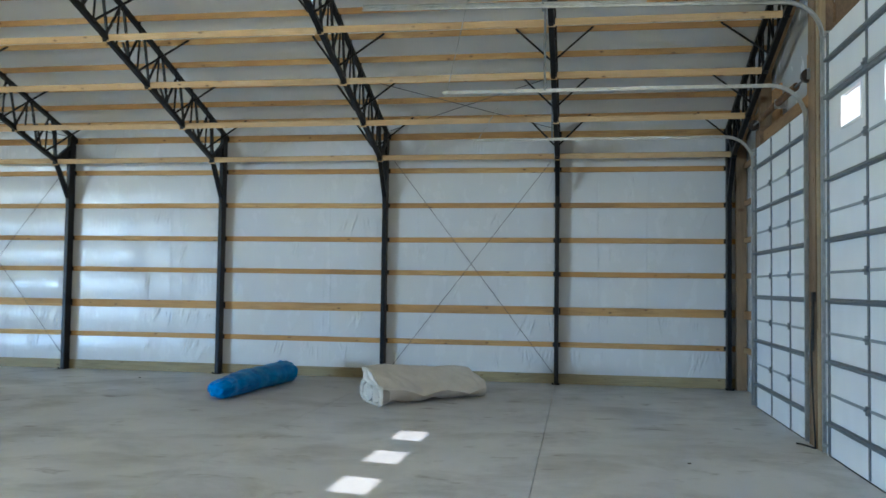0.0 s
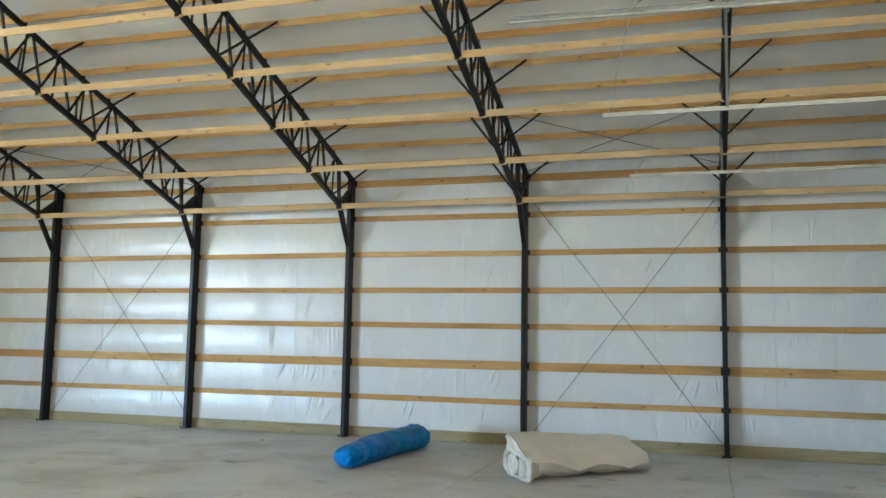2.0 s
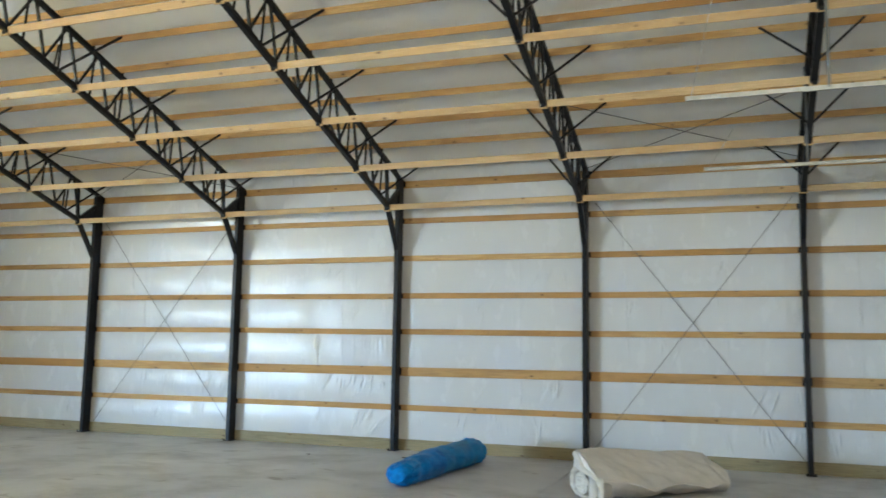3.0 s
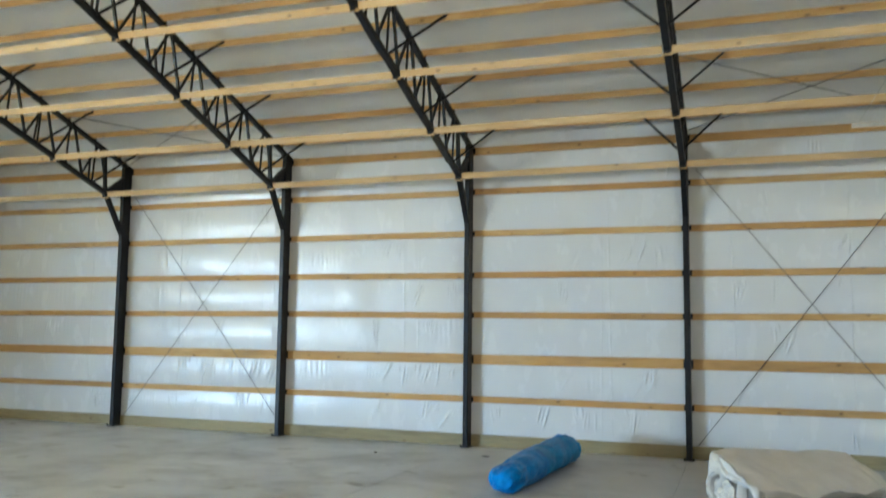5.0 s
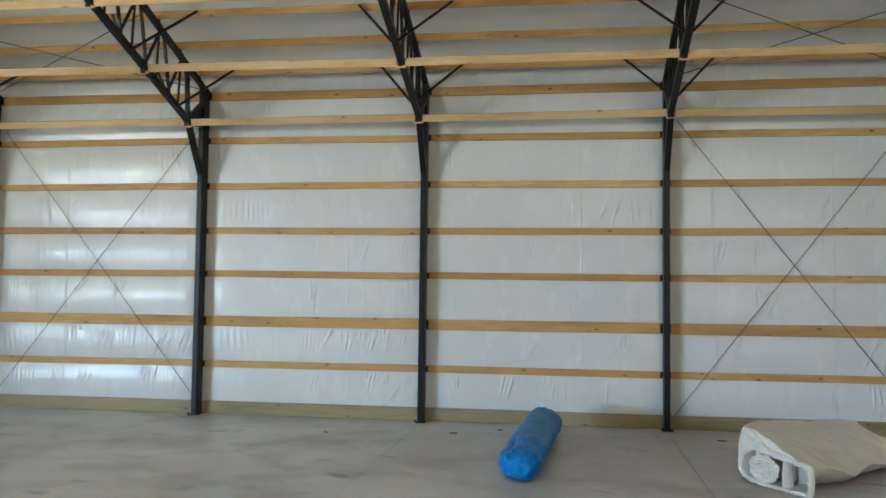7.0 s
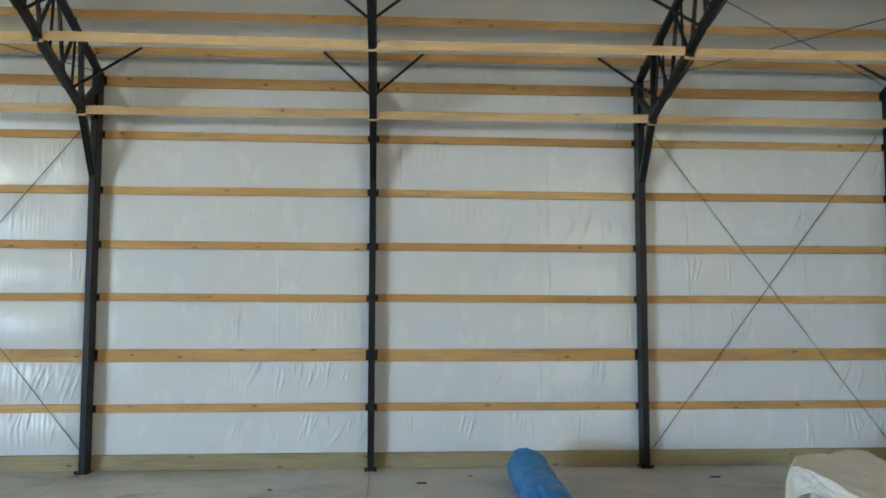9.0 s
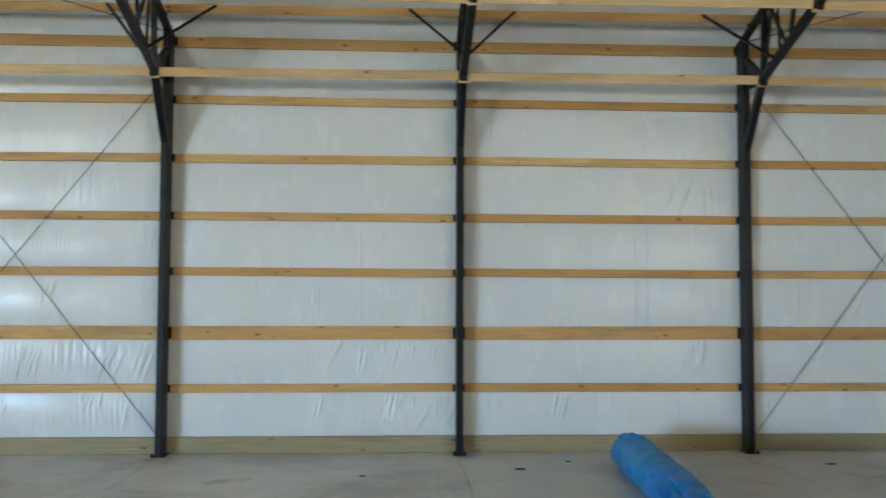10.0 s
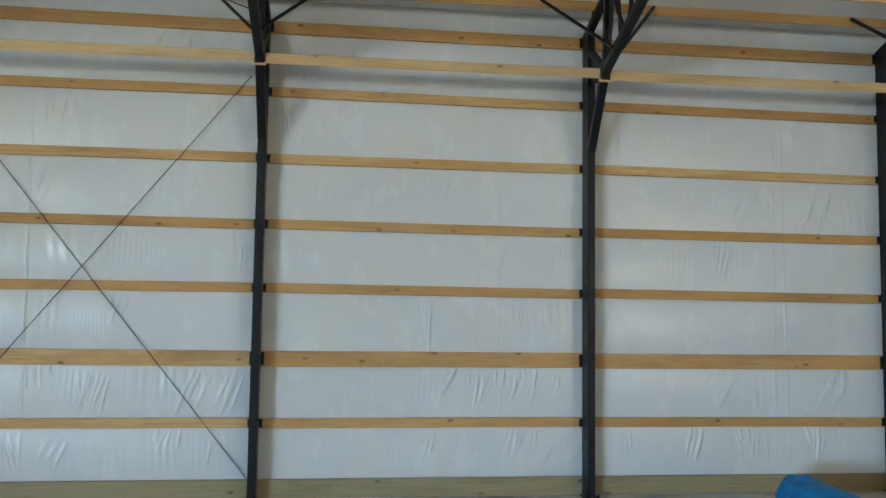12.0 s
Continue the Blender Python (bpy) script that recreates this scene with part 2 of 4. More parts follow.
def tube(bm, points, radius, sides=10, caps=True, wave=0.0):
    """A tube through the points; wave: how uneven its thickness is."""
    points = [Vector(p) for p in points]
    rings, up = [], None
    for i, p in enumerate(points):
        a = (points[min(i + 1, len(points) - 1)] - points[max(i - 1, 0)]).normalized()
        if up is None:
            up = Vector((0, 0, 1)) if abs(a.z) < 0.9 else Vector((1, 0, 0))
        s = (up - a * up.dot(a)).normalized()
        up = s
        d = a.cross(s)
        thick = lambda t: radius + wave * noise.noise(p * 31 + Vector((t, 0, 0)))
        rings.append([bm.verts.new(p + thick(t) * (math.cos(t) * s + math.sin(t) * d)) for t in (2 * math.pi * k / sides for k in range(sides))])
    for r, q in zip(rings, rings[1:]):
        for k in range(sides):
            bm.faces.new((r[k], r[(k + 1) % sides], q[(k + 1) % sides], q[k]))
    if caps:
        bm.faces.new(rings[0][::-1])
        bm.faces.new(rings[-1])


def sheet(name, verts, rows, cols, mat, parent=None, label=""):
    """A smooth grid of rows x cols vertices."""
    me = bpy.data.meshes.new(name)
    idx = np.arange(rows * cols).reshape(rows, cols)
    quads = np.stack([idx[:-1, :-1], idx[:-1, 1:], idx[1:, 1:], idx[1:, :-1]], -1).reshape(-1, 4)
    me.from_pydata(verts.reshape(-1, 3).tolist(), [], quads.tolist())
    me.materials.append(mat)
    me.polygons.foreach_set("use_smooth", [True] * len(me.polygons))
    ob = new(name, me)
    ob.parent = parent
    return tagged(ob, label)


# ---- plan ----
COLUMNS = [-18.23, -15.18, -12.13, -9.0, -5.95, -2.89, 0.14, 2.97]     # x of the steel frames
GIRTS = [(0.667, 0.089), (1.243, 0.140), (1.877, 0.089), (2.46, 0.089), (3.07, 0.089), (3.69, 0.089), (4.305, 0.115)]
SLOPE = 0.332
Y_RIDGE = (Y_NORTH + Y_SOUTH) / 2


def z_bottom(y):
    return 3.86 + SLOPE * (14.15 - y)          # centre line of the bottom chord


def z_top(y):
    return 4.33 + SLOPE * (14.80 - y)          # centre line of the top chord


PURLINS = [14.41 - 0.585 * k for k in range(11)]
RUNNERS = [14.17 - 1.165 * k for k in range(6)]

# ---- ground, floor ----
bm = bmesh.new()
box(bm, -300, 300, -300, 300, -0.40, -0.16)
part("ground", bm, GRAVEL)
tagged(bpy.data.objects["ground"], "pale gravel ground outside the building", "ground", kind="structure")

floor = holder("floor", "grey troweled concrete floor with saw-cut joints", "floor", "structure")
cuts = [X_WEST, -30.43, -27.38, -24.33, -21.28] + [c - 0.012 for c in COLUMNS[:-1]] + [X_EAST]
for a, b in zip(cuts, cuts[1:]):
    bm = bmesh.new()
    box(bm, a + 0.003, b - 0.003, Y_SOUTH, Y_NORTH + 0.03, -0.13, 0.0, 0.003)
    part("slab", bm, CONCRETE, floor)
bm = bmesh.new()
box(bm, X_WEST, X_EAST, Y_SOUTH, Y_NORTH, -0.155, -0.03)
part("joint_bed", bm, RUBBER, floor, "dark saw-cut joint")


haze, hn, hl, hp = material("bright_hazy_sky")
hn.clear()
glow, ho = hn.new("ShaderNodeEmission"), hn.new("ShaderNodeOutputMaterial")
glow.inputs["Color"].default_value, glow.inputs["Strength"].default_value = (0.97, 0.99, 1.0, 1), 1.5
hl.new(glow.outputs[0], ho.inputs["Surface"])
bm = bmesh.new()
bar(bm, (20, 130, 30), (110, 50, 30), 0.5, 64, (0.66, 0.75, 0))
tagged(part("backdrop", bm, haze), "bright hazy sky far beyond the door windows", "sky", kind="structure")

# ---- film-faced walls and roof ----
def creases(rng, length, levels):
    """Folds in the film, in sheaves of thin parallel ones: place, lean, length, height and width of each."""
    out = []
    for lo, hi in zip(levels, levels[1:]):
        tall = hi - lo
        for _ in range(rng.integers(2, 5) + (4 if hi < 1.7 else 0)):
            u0, lean = rng.uniform(0.06, length - 0.12), rng.choice([0.0, 0.08, 0.30, 0.55, -0.18]) + rng.normal(0, 0.08)
            gap, ln0, top = rng.uniform(0.025, 0.075), rng.uniform(0.25, 0.75) * tall, hi - tall * abs(rng.normal(0, 0.16))
            strong, fan = rng.uniform(0.7, 1.3) * (1.35 if hi < 1.7 else 1.0), rng.normal(0, 0.07)
            if hi < 1.3 and rng.random() < 0.4:
                u0 = length - rng.uniform(0.2, 0.9)
            for q in range(rng.integers(1, 6)):
                ln = ln0 * rng.uniform(0.3, 1.2)
                cv = np.clip(top - ln / 2 - 0.10 * tall * rng.random(), lo + ln / 2, hi - ln / 2)
                out.append((u0 + q * gap * rng.uniform(0.7, 1.3), cv, lean + fan * q + rng.normal(0, 0.05), ln,
                            strong * rng.uniform(0.004, 0.012), rng.uniform(0.007, 0.014)))
    for _ in range(2):                                   # long factory folds
        u = rng.uniform(0.3, length - 0.3)
        out.append((u, 2.1, rng.normal(0, 0.012), 4.4, rng.uniform(0.002, 0.008), 0.010))
    return out


def film_wall(name, place, length, height, levels, seed, parent, du=0.016, dv=0.03, billow=0.016, ripple=0.3, streaks=14):
    """place(u, v, d) -> x, y, z: a wall of film that billows between the girts at levels and is creased."""
    rng = np.random.default_rng(seed)
    cols, rows = max(3, int(length / du)), max(3, int(height / dv))
    u, v = np.meshgrid(np.linspace(0, length, cols), np.linspace(0, height, rows))
    lv = np.array(levels)
    k = np.clip(np.searchsorted(lv, v, side="right") - 1, 0, len(lv) - 2)
    s = np.clip((v - lv[k]) / (lv[k + 1] - lv[k]), 0, 1)
    d = billow * np.sin(np.pi * s) * (0.86 + 0.14 * np.sin(u * 1.3 + seed + 1.7 * k)) * np.clip(np.minimum(u, length - u) / 0.25, 0.2, 1)
    for _ in range(10):
        f, g, ph = rng.uniform(1.5, 9), rng.uniform(0.4, 3), rng.uniform(0, 6.3)
        d += 0.0007 * np.sin(f * u + g * v + ph) * np.sin(np.pi * s) ** 0.5
    for _ in range(7):                                   # puckers that run up and down
        wave, ph, g, q = rng.uniform(0.22, 0.85), rng.uniform(0, 6.3), rng.uniform(-4.5, 4.5), rng.uniform(0, 6.3)
        patch = np.clip(0.2 + np.sin(u * rng.uniform(1.2, 3.0) + q) + 0.6 * np.sin(v * rng.uniform(3, 7) + q), 0, 1)
        d += ripple * 0.016 * wave * np.sin(6.283 * u / wave + g * v + ph) * patch * np.sin(np.pi * s) ** 0.4
    for _ in range(streaks):                             # patches of fine upright ripples, drawn in under a girt
        m = rng.integers(0, len(lv) - 1)
        cu, cv = rng.uniform(0, length), lv[m] + (lv[m + 1] - lv[m]) * rng.uniform(0.4, 0.9)
        wu, wv = rng.uniform(0.10, 0.38), rng.uniform(0.10, 0.26)
        wave, ph, g = rng.uniform(0.035, 0.10), rng.uniform(0, 6.3), rng.normal(0, 5.0)
        spot = np.exp(-((u - cu) / wu) ** 2 - ((v - cv) / wv) ** 2)
        d += 0.016 * wave * np.sin(6.283 * u / wave + g * (v - cv) + 1.5 * np.sin(7 * u + ph)) * spot * np.sin(np.pi * s) ** 0.4
    for cu, cv, lean, ln, amp, wide in creases(rng, length, levels):
        a = (u - cu) - (v - cv) * lean
        b = (v - cv) / (ln / 2)
        d += amp * np.exp(-(a / wide) ** 2) * np.clip(1 - b * b, 0, 1) * np.sin(np.pi * s) ** 0.3
    return sheet(name, np.stack(place(u, v, d), -1), rows, cols, VINYL, parent)


north = holder("wall_north", "white film-faced insulated wall with wooden girts", "wall", "structure")
LEVELS = [0.10] + [z for z, _ in GIRTS] + [4.62]
edges = [X_WEST] + COLUMNS[:-1] + [X_EAST]
for k, (a, b) in enumerate(zip(edges, edges[1:])):
    film_wall("insulation_panel", lambda u, v, d, a=a: (a + u, Y_NORTH - d, v), b - a, 4.62, LEVELS, 11 + k, north, billow={2: 0.026, 3: 0.030, 5: 0.019, 6: 0.030, 7: 0.026}.get(k, 0.015), ripple={3: 0.07, 6: 0.09, 7: 0.09}.get(k, 0.06), streaks={1: 16, 2: 34, 3: 44, 4: 16}.get(k, 9), du=0.08 if k == 0 else 0.016 if k < 2 else 0.0062, dv=0.026)
rng = random.Random(5)
for a, b in zip(edges, edges[1:]):
    for z, tall in GIRTS:
        bm = bmesh.new()
        dz = rng.uniform(-0.006, 0.006)
        bar(bm, (a + 0.01, Y_NORTH - 0.026, z + dz), (b - 0.01, Y_NORTH - 0.026, z - dz), 0.038, tall, (0, 1, 0), 0.003)
        part("girt", bm, PINE, north)
    bm = bmesh.new()
    bar(bm, (a + 0.005, Y_NORTH - 0.03, 0.085), (b - 0.005, Y_NORTH - 0.03, 0.085), 0.04, 0.17, (0, 1, 0), 0.004)
    part("skirt_board", bm, TREATED, north, "greenish treated skirt board")
bm = bmesh.new()
box(bm, X_WEST - 0.1, X_EAST + 0.1, Y_NORTH + 0.06, Y_NORTH + 0.10, -0.15, 4.75)
part("outer_skin", bm, OUTSIDE, north)


def film_roof(name, y0, y1, sign, parent):
    cols, rows = 400, 220
    x, t = np.meshgrid(np.linspace(X_WEST - 0.05, X_EAST + 0.05, cols), np.linspace(0, 1, rows))
    y = y0 + (y1 - y0) * t
    run = np.abs(y - y0)
    z = 4.60 + SLOPE * (run - 0.12 + 0.08)
    z = z - 0.012 * np.abs(np.sin(np.pi * (run + 0.2) / 0.577)) - 0.004 * np.sin(2.1 * x) * np.sin(1.7 * y)
    return sheet(name, np.stack([x, y, z], -1), rows, cols, ROOFVINYL, parent)


ceiling = holder("ceiling", "white film-faced insulation under the sloping roof", "ceiling", "structure")
film_roof("roof_insulation", Y_NORTH + 0.03, Y_RIDGE, 1, ceiling)
film_roof("roof_insulation", Y_SOUTH - 0.03, Y_RIDGE, -1, ceiling)
for y0 in (Y_NORTH + 0.25, Y_SOUTH - 0.25):
    bm = bmesh.new()
    zr = 4.72 + SLOPE * abs(Y_NORTH - Y_RIDGE)
    bar(bm, ((X_WEST + X_EAST) / 2, y0, 4.70 - 0.08), ((X_WEST + X_EAST) / 2, Y_RIDGE, zr), X_EAST - X_WEST + 0.6, 0.03, (1, 0, 0))
    part("roof_skin", bm, OUTSIDE, ceiling)

# unseen wall, added to keep the gate's light off the westmost bays
shade_block = holder("wall_partition", "unseen white wall added to shade the far bays", "wall", "structure")
bm = bmesh.new()
box(bm, X_WEST + 0.06, -17.8, 4.9, 5.1, 0.002, 4.62, 0.004)
part("panel", bm, ROOFVINYL, shade_block)

south = holder("wall_south", "white insulated wall behind the viewer with an open doorway", "wall", "structure")
for a, b, z0 in ((X_WEST, GATE[0], -0.15), GATE, (GATE[1], X_EAST, -0.15)):
    bm = bmesh.new()
    box(bm, a, b, Y_SOUTH - 0.04, Y_SOUTH, z0, 4.66)
    part("insulation_panel", bm, VINYL, south)
    bm = bmesh.new()
    box(bm, a, b, Y_SOUTH - 0.14, Y_SOUTH - 0.10, z0, 4.75)
    part("outer_skin", bm, OUTSIDE, south)


def gable(name, label, x, out, openings, mat):
    """An end wall of the gable's outline, with doorways (y from, y to, height) cut through."""
    g = holder(name, label, "wall", "structure")
    ys = sorted({Y_SOUTH, Y_RIDGE, Y_NORTH, *(v for o in openings for v in o[:2])})
    zr = lambda y: 4.72 + SLOPE * (Y_NORTH - Y_RIDGE - abs(y - Y_RIDGE))
    for shift, thick, m, piece in ((0.0, 0.03, mat, "insulation_panel"), (0.10, 0.04, OUTSIDE, "outer_skin")):
        bm = bmesh.new()
        for a, b in zip(ys, ys[1:]):
            lo = max([o[2] for o in openings if o[0] <= a and b <= o[1]], default=-0.15)
            xs = sorted((x + out * shift, x + out * (shift + thick)))
            v = [bm.verts.new(c) for xx in xs for c in ((xx, a, lo), (xx, b, lo), (xx, b, zr(b)), (xx, a, zr(a)))]
            for f in ((0, 1, 2, 3), (7, 6, 5, 4), (0, 4, 5, 1), (1, 5, 6, 2), (2, 6, 7, 3), (3, 7, 4, 0)):
                bm.faces.new([v[i] for i in f])
        part(piece, bm, m, g)
    return g


DOOR1 = (9.88, 12.62, 3.68)
DOOR2 = (5.45, 9.12, 4.28)
gable("wall_west", "plain white insulated end wall", X_WEST, -1, [], VINYL)
east = gable("wall_east", "white insulated end wall with timber posts and two overhead doors", X_EAST, 1, [DOOR3, DOOR1, (DOOR2[0], DOOR1[0], DOOR2[2])], VINYL)

# ---- timber in the roof ----
purlins = holder("roof_purlins", "orange pine purlins under the roof", "purlin", "structure")
rng = random.Random(8)
for y in PURLINS:
    for a, b in zip(edges, edges[1:]):
        dz, zc = rng.uniform(-0.006, 0.006), z_top(y) + 0.045 + 0.047
        bm = bmesh.new()
        bar(bm, (a + 0.004, y, zc + dz), (b - 0.004, y, zc - dz), 0.089, 0.040, (0, -SLOPE, 1), 0.003)
        part("purlin", bm, PINE, purlins)

runners = holder("ceiling_runners", "pale pine boards along the bottom chords of the trusses", "board", "structure")
for k, y in enumerate(RUNNERS):
    for a, b in zip(COLUMNS, COLUMNS[1:]):
        bm = bmesh.new()
        z, dz = z_bottom(y) - 0.015, rng.uniform(-0.008, 0.008)
        bar(bm, (a + 0.05, y, z + dz), (b - 0.05, y, z - dz), 0.089, 0.038, (0, -SLOPE, 1), 0.003)
        bar(bm, (a - 0.055, y - 0.012, z + dz - 0.052), (a + 0.055, y - 0.012, z + dz - 0.052), 0.030, 0.038, (0, -SLOPE, 1), 0.002)
        part("runner", bm, PALE, runners)


# ---- steel frames ----
def steel_frame(x):
    """A column with its knee, and the trussed rafter that it carries up to the ridge."""
    fr = holder("steel_truss_frame", "black painted steel column carrying an open-web roof truss", "truss frame", group="steel frames along the wall")
    fr.location = (x, Y_NORTH, 0)
    o = lambda y, z, dx=0.0: (dx, y - Y_NORTH, z)
    bm = bmesh.new()
    bar(bm, o(14.655, 0.012), o(14.655, 4.36), 0.072, 0.19, (1, 0, 0), 0.006)
    column = part("column", bm, STEEL, fr)
    bm = bmesh.new()
    bar(bm, o(14.65, 0.0), o(14.65, 0.012), 0.13, 0.21, (1, 0, 0), 0.002)
    for dx in (-0.055, 0.055):
        bar(bm, o(14.548, 0.012, dx), o(14.53, 0.035, dx), 0.022, 0.022)
    part("base_plate", bm, STEEL, column)
    bm = bmesh.new()
    bar(bm, o(14.80, z_top(14.80)), o(Y_RIDGE, z_top(Y_RIDGE)), 0.074, 0.062, (1, 0, 0), 0.006)
    top_chord = part("top_chord", bm, STEEL, fr)
    bm = bmesh.new()
    bar(bm, o(14.19, z_bottom(14.19)), o(Y_RIDGE, z_bottom(Y_RIDGE)), 0.076, 0.072, (1, 0, 0), 0.006)
    bar(bm, o(14.17, z_bottom(14.17) - 0.075), o(14.17, z_bottom(14.17) + 0.06), 0.080, 0.080, (1, 0, 0), 0.004)
    bottom_chord = part("bottom_chord", bm, STEEL, fr)
    bm = bmesh.new()
    bar(bm, o(14.20, z_bottom(14.17) - 0.06), o(14.58, 3.22), 0.074, 0.07, (1, 0, 0), 0.005)
    part("knee_brace", bm, STEEL, fr)
    bm = bmesh.new()
    bar(bm, o(14.72, 4.27), o(14.17, z_bottom(14.17) + 0.02), 0.06, 0.06, (1, 0, 0), 0.004)
    part("heel_strut", bm, STEEL, fr)
    bm = bmesh.new()
    outline = [(14.19, 3.80), (14.57, 3.84), (14.57, 4.16), (14.40, 4.06), (14.19, 3.92)]
    lo, hi = ([bm.verts.new(o(yy, zz, dx)) for yy, zz in outline] for dx in (-0.005, 0.005))
    bm.faces.new(lo[::-1])
    bm.faces.new(hi)
    for q in range(5):
        bm.faces.new((lo[q], lo[(q + 1) % 5], hi[(q + 1) % 5], hi[q]))
    part("gusset_plate", bm, STEEL, fr)
    y, k = 14.17, 0
    while y > 7.6:
        for y0, y1, wide, dx in ((y, y - 0.20, 0.034, 0.02), (y - 0.20, y - 0.5825, 0.030, -0.02)):
            bm = bmesh.new()
            a, b = (o(y0, z_bottom(y0), dx), o(y1, z_top(y1), dx)) if y0 == y else (o(y0, z_top(y0), dx), o(y1, z_bottom(y1), dx))
            bar(bm, a, b, wide, wide, (1, 0, 0), 0.003)
            part("web", bm, STEEL, fr)
        bm = bmesh.new()
        bar(bm, o(y - 0.36, z_bottom(y - 0.36), 0.025), o(y - 0.30, z_top(y - 0.30), 0.025), 0.022, 0.022, (1, 0, 0))
        part("web", bm, STEEL, fr)
        if k == 0:
            bm = bmesh.new()
            bar(bm, o(14.15, z_bottom(14.15)), o(14.10, z_top(14.10)), 0.05, 0.055, (1, 0, 0), 0.003)
            part("web", bm, STEEL, fr)
        y, k = y - 0.5825, k + 1
    for y in PURLINS:
        bm = bmesh.new()
        bar(bm, o(y + 0.03, z_top(y + 0.03) + 0.03), o(y + 0.03, z_top(y + 0.03) + 0.12), 0.075, 0.008, (1, 0, 0))
        part("cleat", bm, STEEL, top_chord)
    for y in RUNNERS[1:]:
        bm = bmesh.new()
        bar(bm, o(y - 0.03, z_bottom(y) - 0.075), o(y - 0.03, z_bottom(y)), 0.060, 0.012, (1, 0, 0))
        part("runner_clip", bm, STEEL, bottom_chord)
    for z, tall in GIRTS:
        bm = bmesh.new()
        bar(bm, o(Y_NORTH - 0.049, z - tall * 0.42), o(Y_NORTH - 0.049, z + tall * 0.42), 0.13, 0.006, (1, 0, 0))
        part("girt_clip", bm, STEEL, column)
    for y in (13.80, 12.635, 11.47, 10.305, 9.14):
        for side in (-1, 1):
            if x > 2.9 and side > 0:
                continue
            bm = bmesh.new()
            bar(bm, o(y, z_bottom(y) - 0.01, 0.04 * side), o(y + 0.56, z_top(y + 0.56) + 0.090, 0.54 * side), 0.028, 0.026, (0, 1, 0.3))
            part("flange_brace", bm, STEEL, fr)
    return fr


first = steel_frame(COLUMNS[-2])
for x in COLUMNS[:-2]:
    copy_thing(first, pose(x, Y_NORTH, 0))
steel_frame(COLUMNS[-1])


# ---- cross bracing ----
def cross_bracing(xa, xb):
    c = holder("wall_cross_bracing", "thin dark steel rods crossed between two columns", "bracing", group="crossed rods")
    y = 14.73
    for z0, z1, ina, inb in ((0.18, 3.83, 0.11, 0.12), (3.86, 0.18, 0.14, 0.06)):
        bm = bmesh.new()
        tube(bm, [(xa + ina, y, z0), (xb - inb, y + 0.02 * (z0 > 1), z1)], 0.0045, 8)
        part("rod", bm, CABLE, c)
    r = holder("roof_cross_bracing", "thin dark steel rods crossed under the roof", "bracing", group="crossed rods")
    for y0, y1 in ((14.6, 13.0), (13.0, 14.6)):
        bm = bmesh.new()
        tube(bm, [(xa + 0.04, y0, z_top(y0) - 0.02), (xb - 0.04, y1, z_top(y1) - 0.02 - 0.02 * (y0 > 14))], 0.006, 8)
        part("rod", bm, CABLE, r)


cross_bracing(COLUMNS[2], COLUMNS[3])
cross_bracing(COLUMNS[5], COLUMNS[6])


# ---- east end: posts, sheathing, doors ----
def timber(y, w, z1, x0=3.08, x1=3.24, z0=0.0, mat=POST):
    bm = bmesh.new()
    box(bm, x0, x1, y - w / 2, y + w / 2, z0, z1, 0.004)
    part("post", bm, mat, east)


timber(14.62, 0.14, 4.45)
timber(12.78, 0.14, 4.9)
timber(9.72, 0.15, 5.9, 2.985, 3.052)
timber(9.55, 0.14, 5.9, 2.970, 3.050)
timber(9.41, 0.11, 5.9, 2.980, 3.051, mat=JAMB)
# thin white strips upright along the doors' edges
for y0, y1, z1 in ((9.866, 9.884, 3.66), (9.138, 9.156, 4.28)):
    bm = bmesh.new()
    box(bm, 2.984, 2.998, y0, y1, 0.0, z1, 0.003)
    part("weather_strip", bm, DOORWHITE, east, "thin white strip along the door's edge")
bm = bmesh.new()
box(bm, 3.055, 3.072, 9.135, 9.865, 0.0, 3.658)
part("jamb_board", bm, SHEATH, east)
bm = bmesh.new()
box(bm, 3.055, 3.072, 9.135, 9.90, 3.66, 6.0)
part("jamb_board", bm, SHEATH, east)
for y0, y1, z0, z1 in ((12.60, 12.90, 0.0, 4.0), (5.10, 5.47, 0.0, 4.6), (9.90, 12.60, 3.655, 3.73), (5.47, 9.14, 4.265, 4.39), (9.09, 9.134, 0.0, 4.6), (9.866, 9.91, 0.0, 4.0)):
    bm = bmesh.new()
    box(bm, 3.050, 3.075 if y1 - y0 < 0.05 else 3.258, y0, y1, z0, z1)
    part("door_stop", bm, SHEATH, east)
for y0, y1, z in ((9.95, 12.6, 3.80), (5.3, 9.2, 4.46)):
    bm = bmesh.new()
    box(bm, 3.10, 3.23, y0, y1, z - 0.07, z + 0.12, 0.004)
    part("header", bm, RAFTER, east)
bm = bmesh.new()
bar(bm, (3.15, 14.5, z_top(14.5) - 0.25), (3.15, 6.2, z_top(6.2) - 0.25), 0.10, 0.14, (1, 0, 0), 0.004)
part("rake_board", bm, RAFTER, east)
bm = bmesh.new()
box(bm, 3.076, 3.092, 5.30, 9.13, 4.395, 4.80, 0.002)
part("header_board", bm, SHEATH, east)
bm = bmesh.new()
box(bm, 3.096, 3.100, 5.30, 9.13, 4.74, 6.20)
part("insulation_panel", bm, VINYL, east)
for y, w in ((12.15, 0.5), (10.35, 0.42)):
    bm = bmesh.new()
    box(bm, 3.17, 3.20, y - w / 2, y + w / 2, 3.95, 4.45)
    part("sheathing", bm, OSB, east)
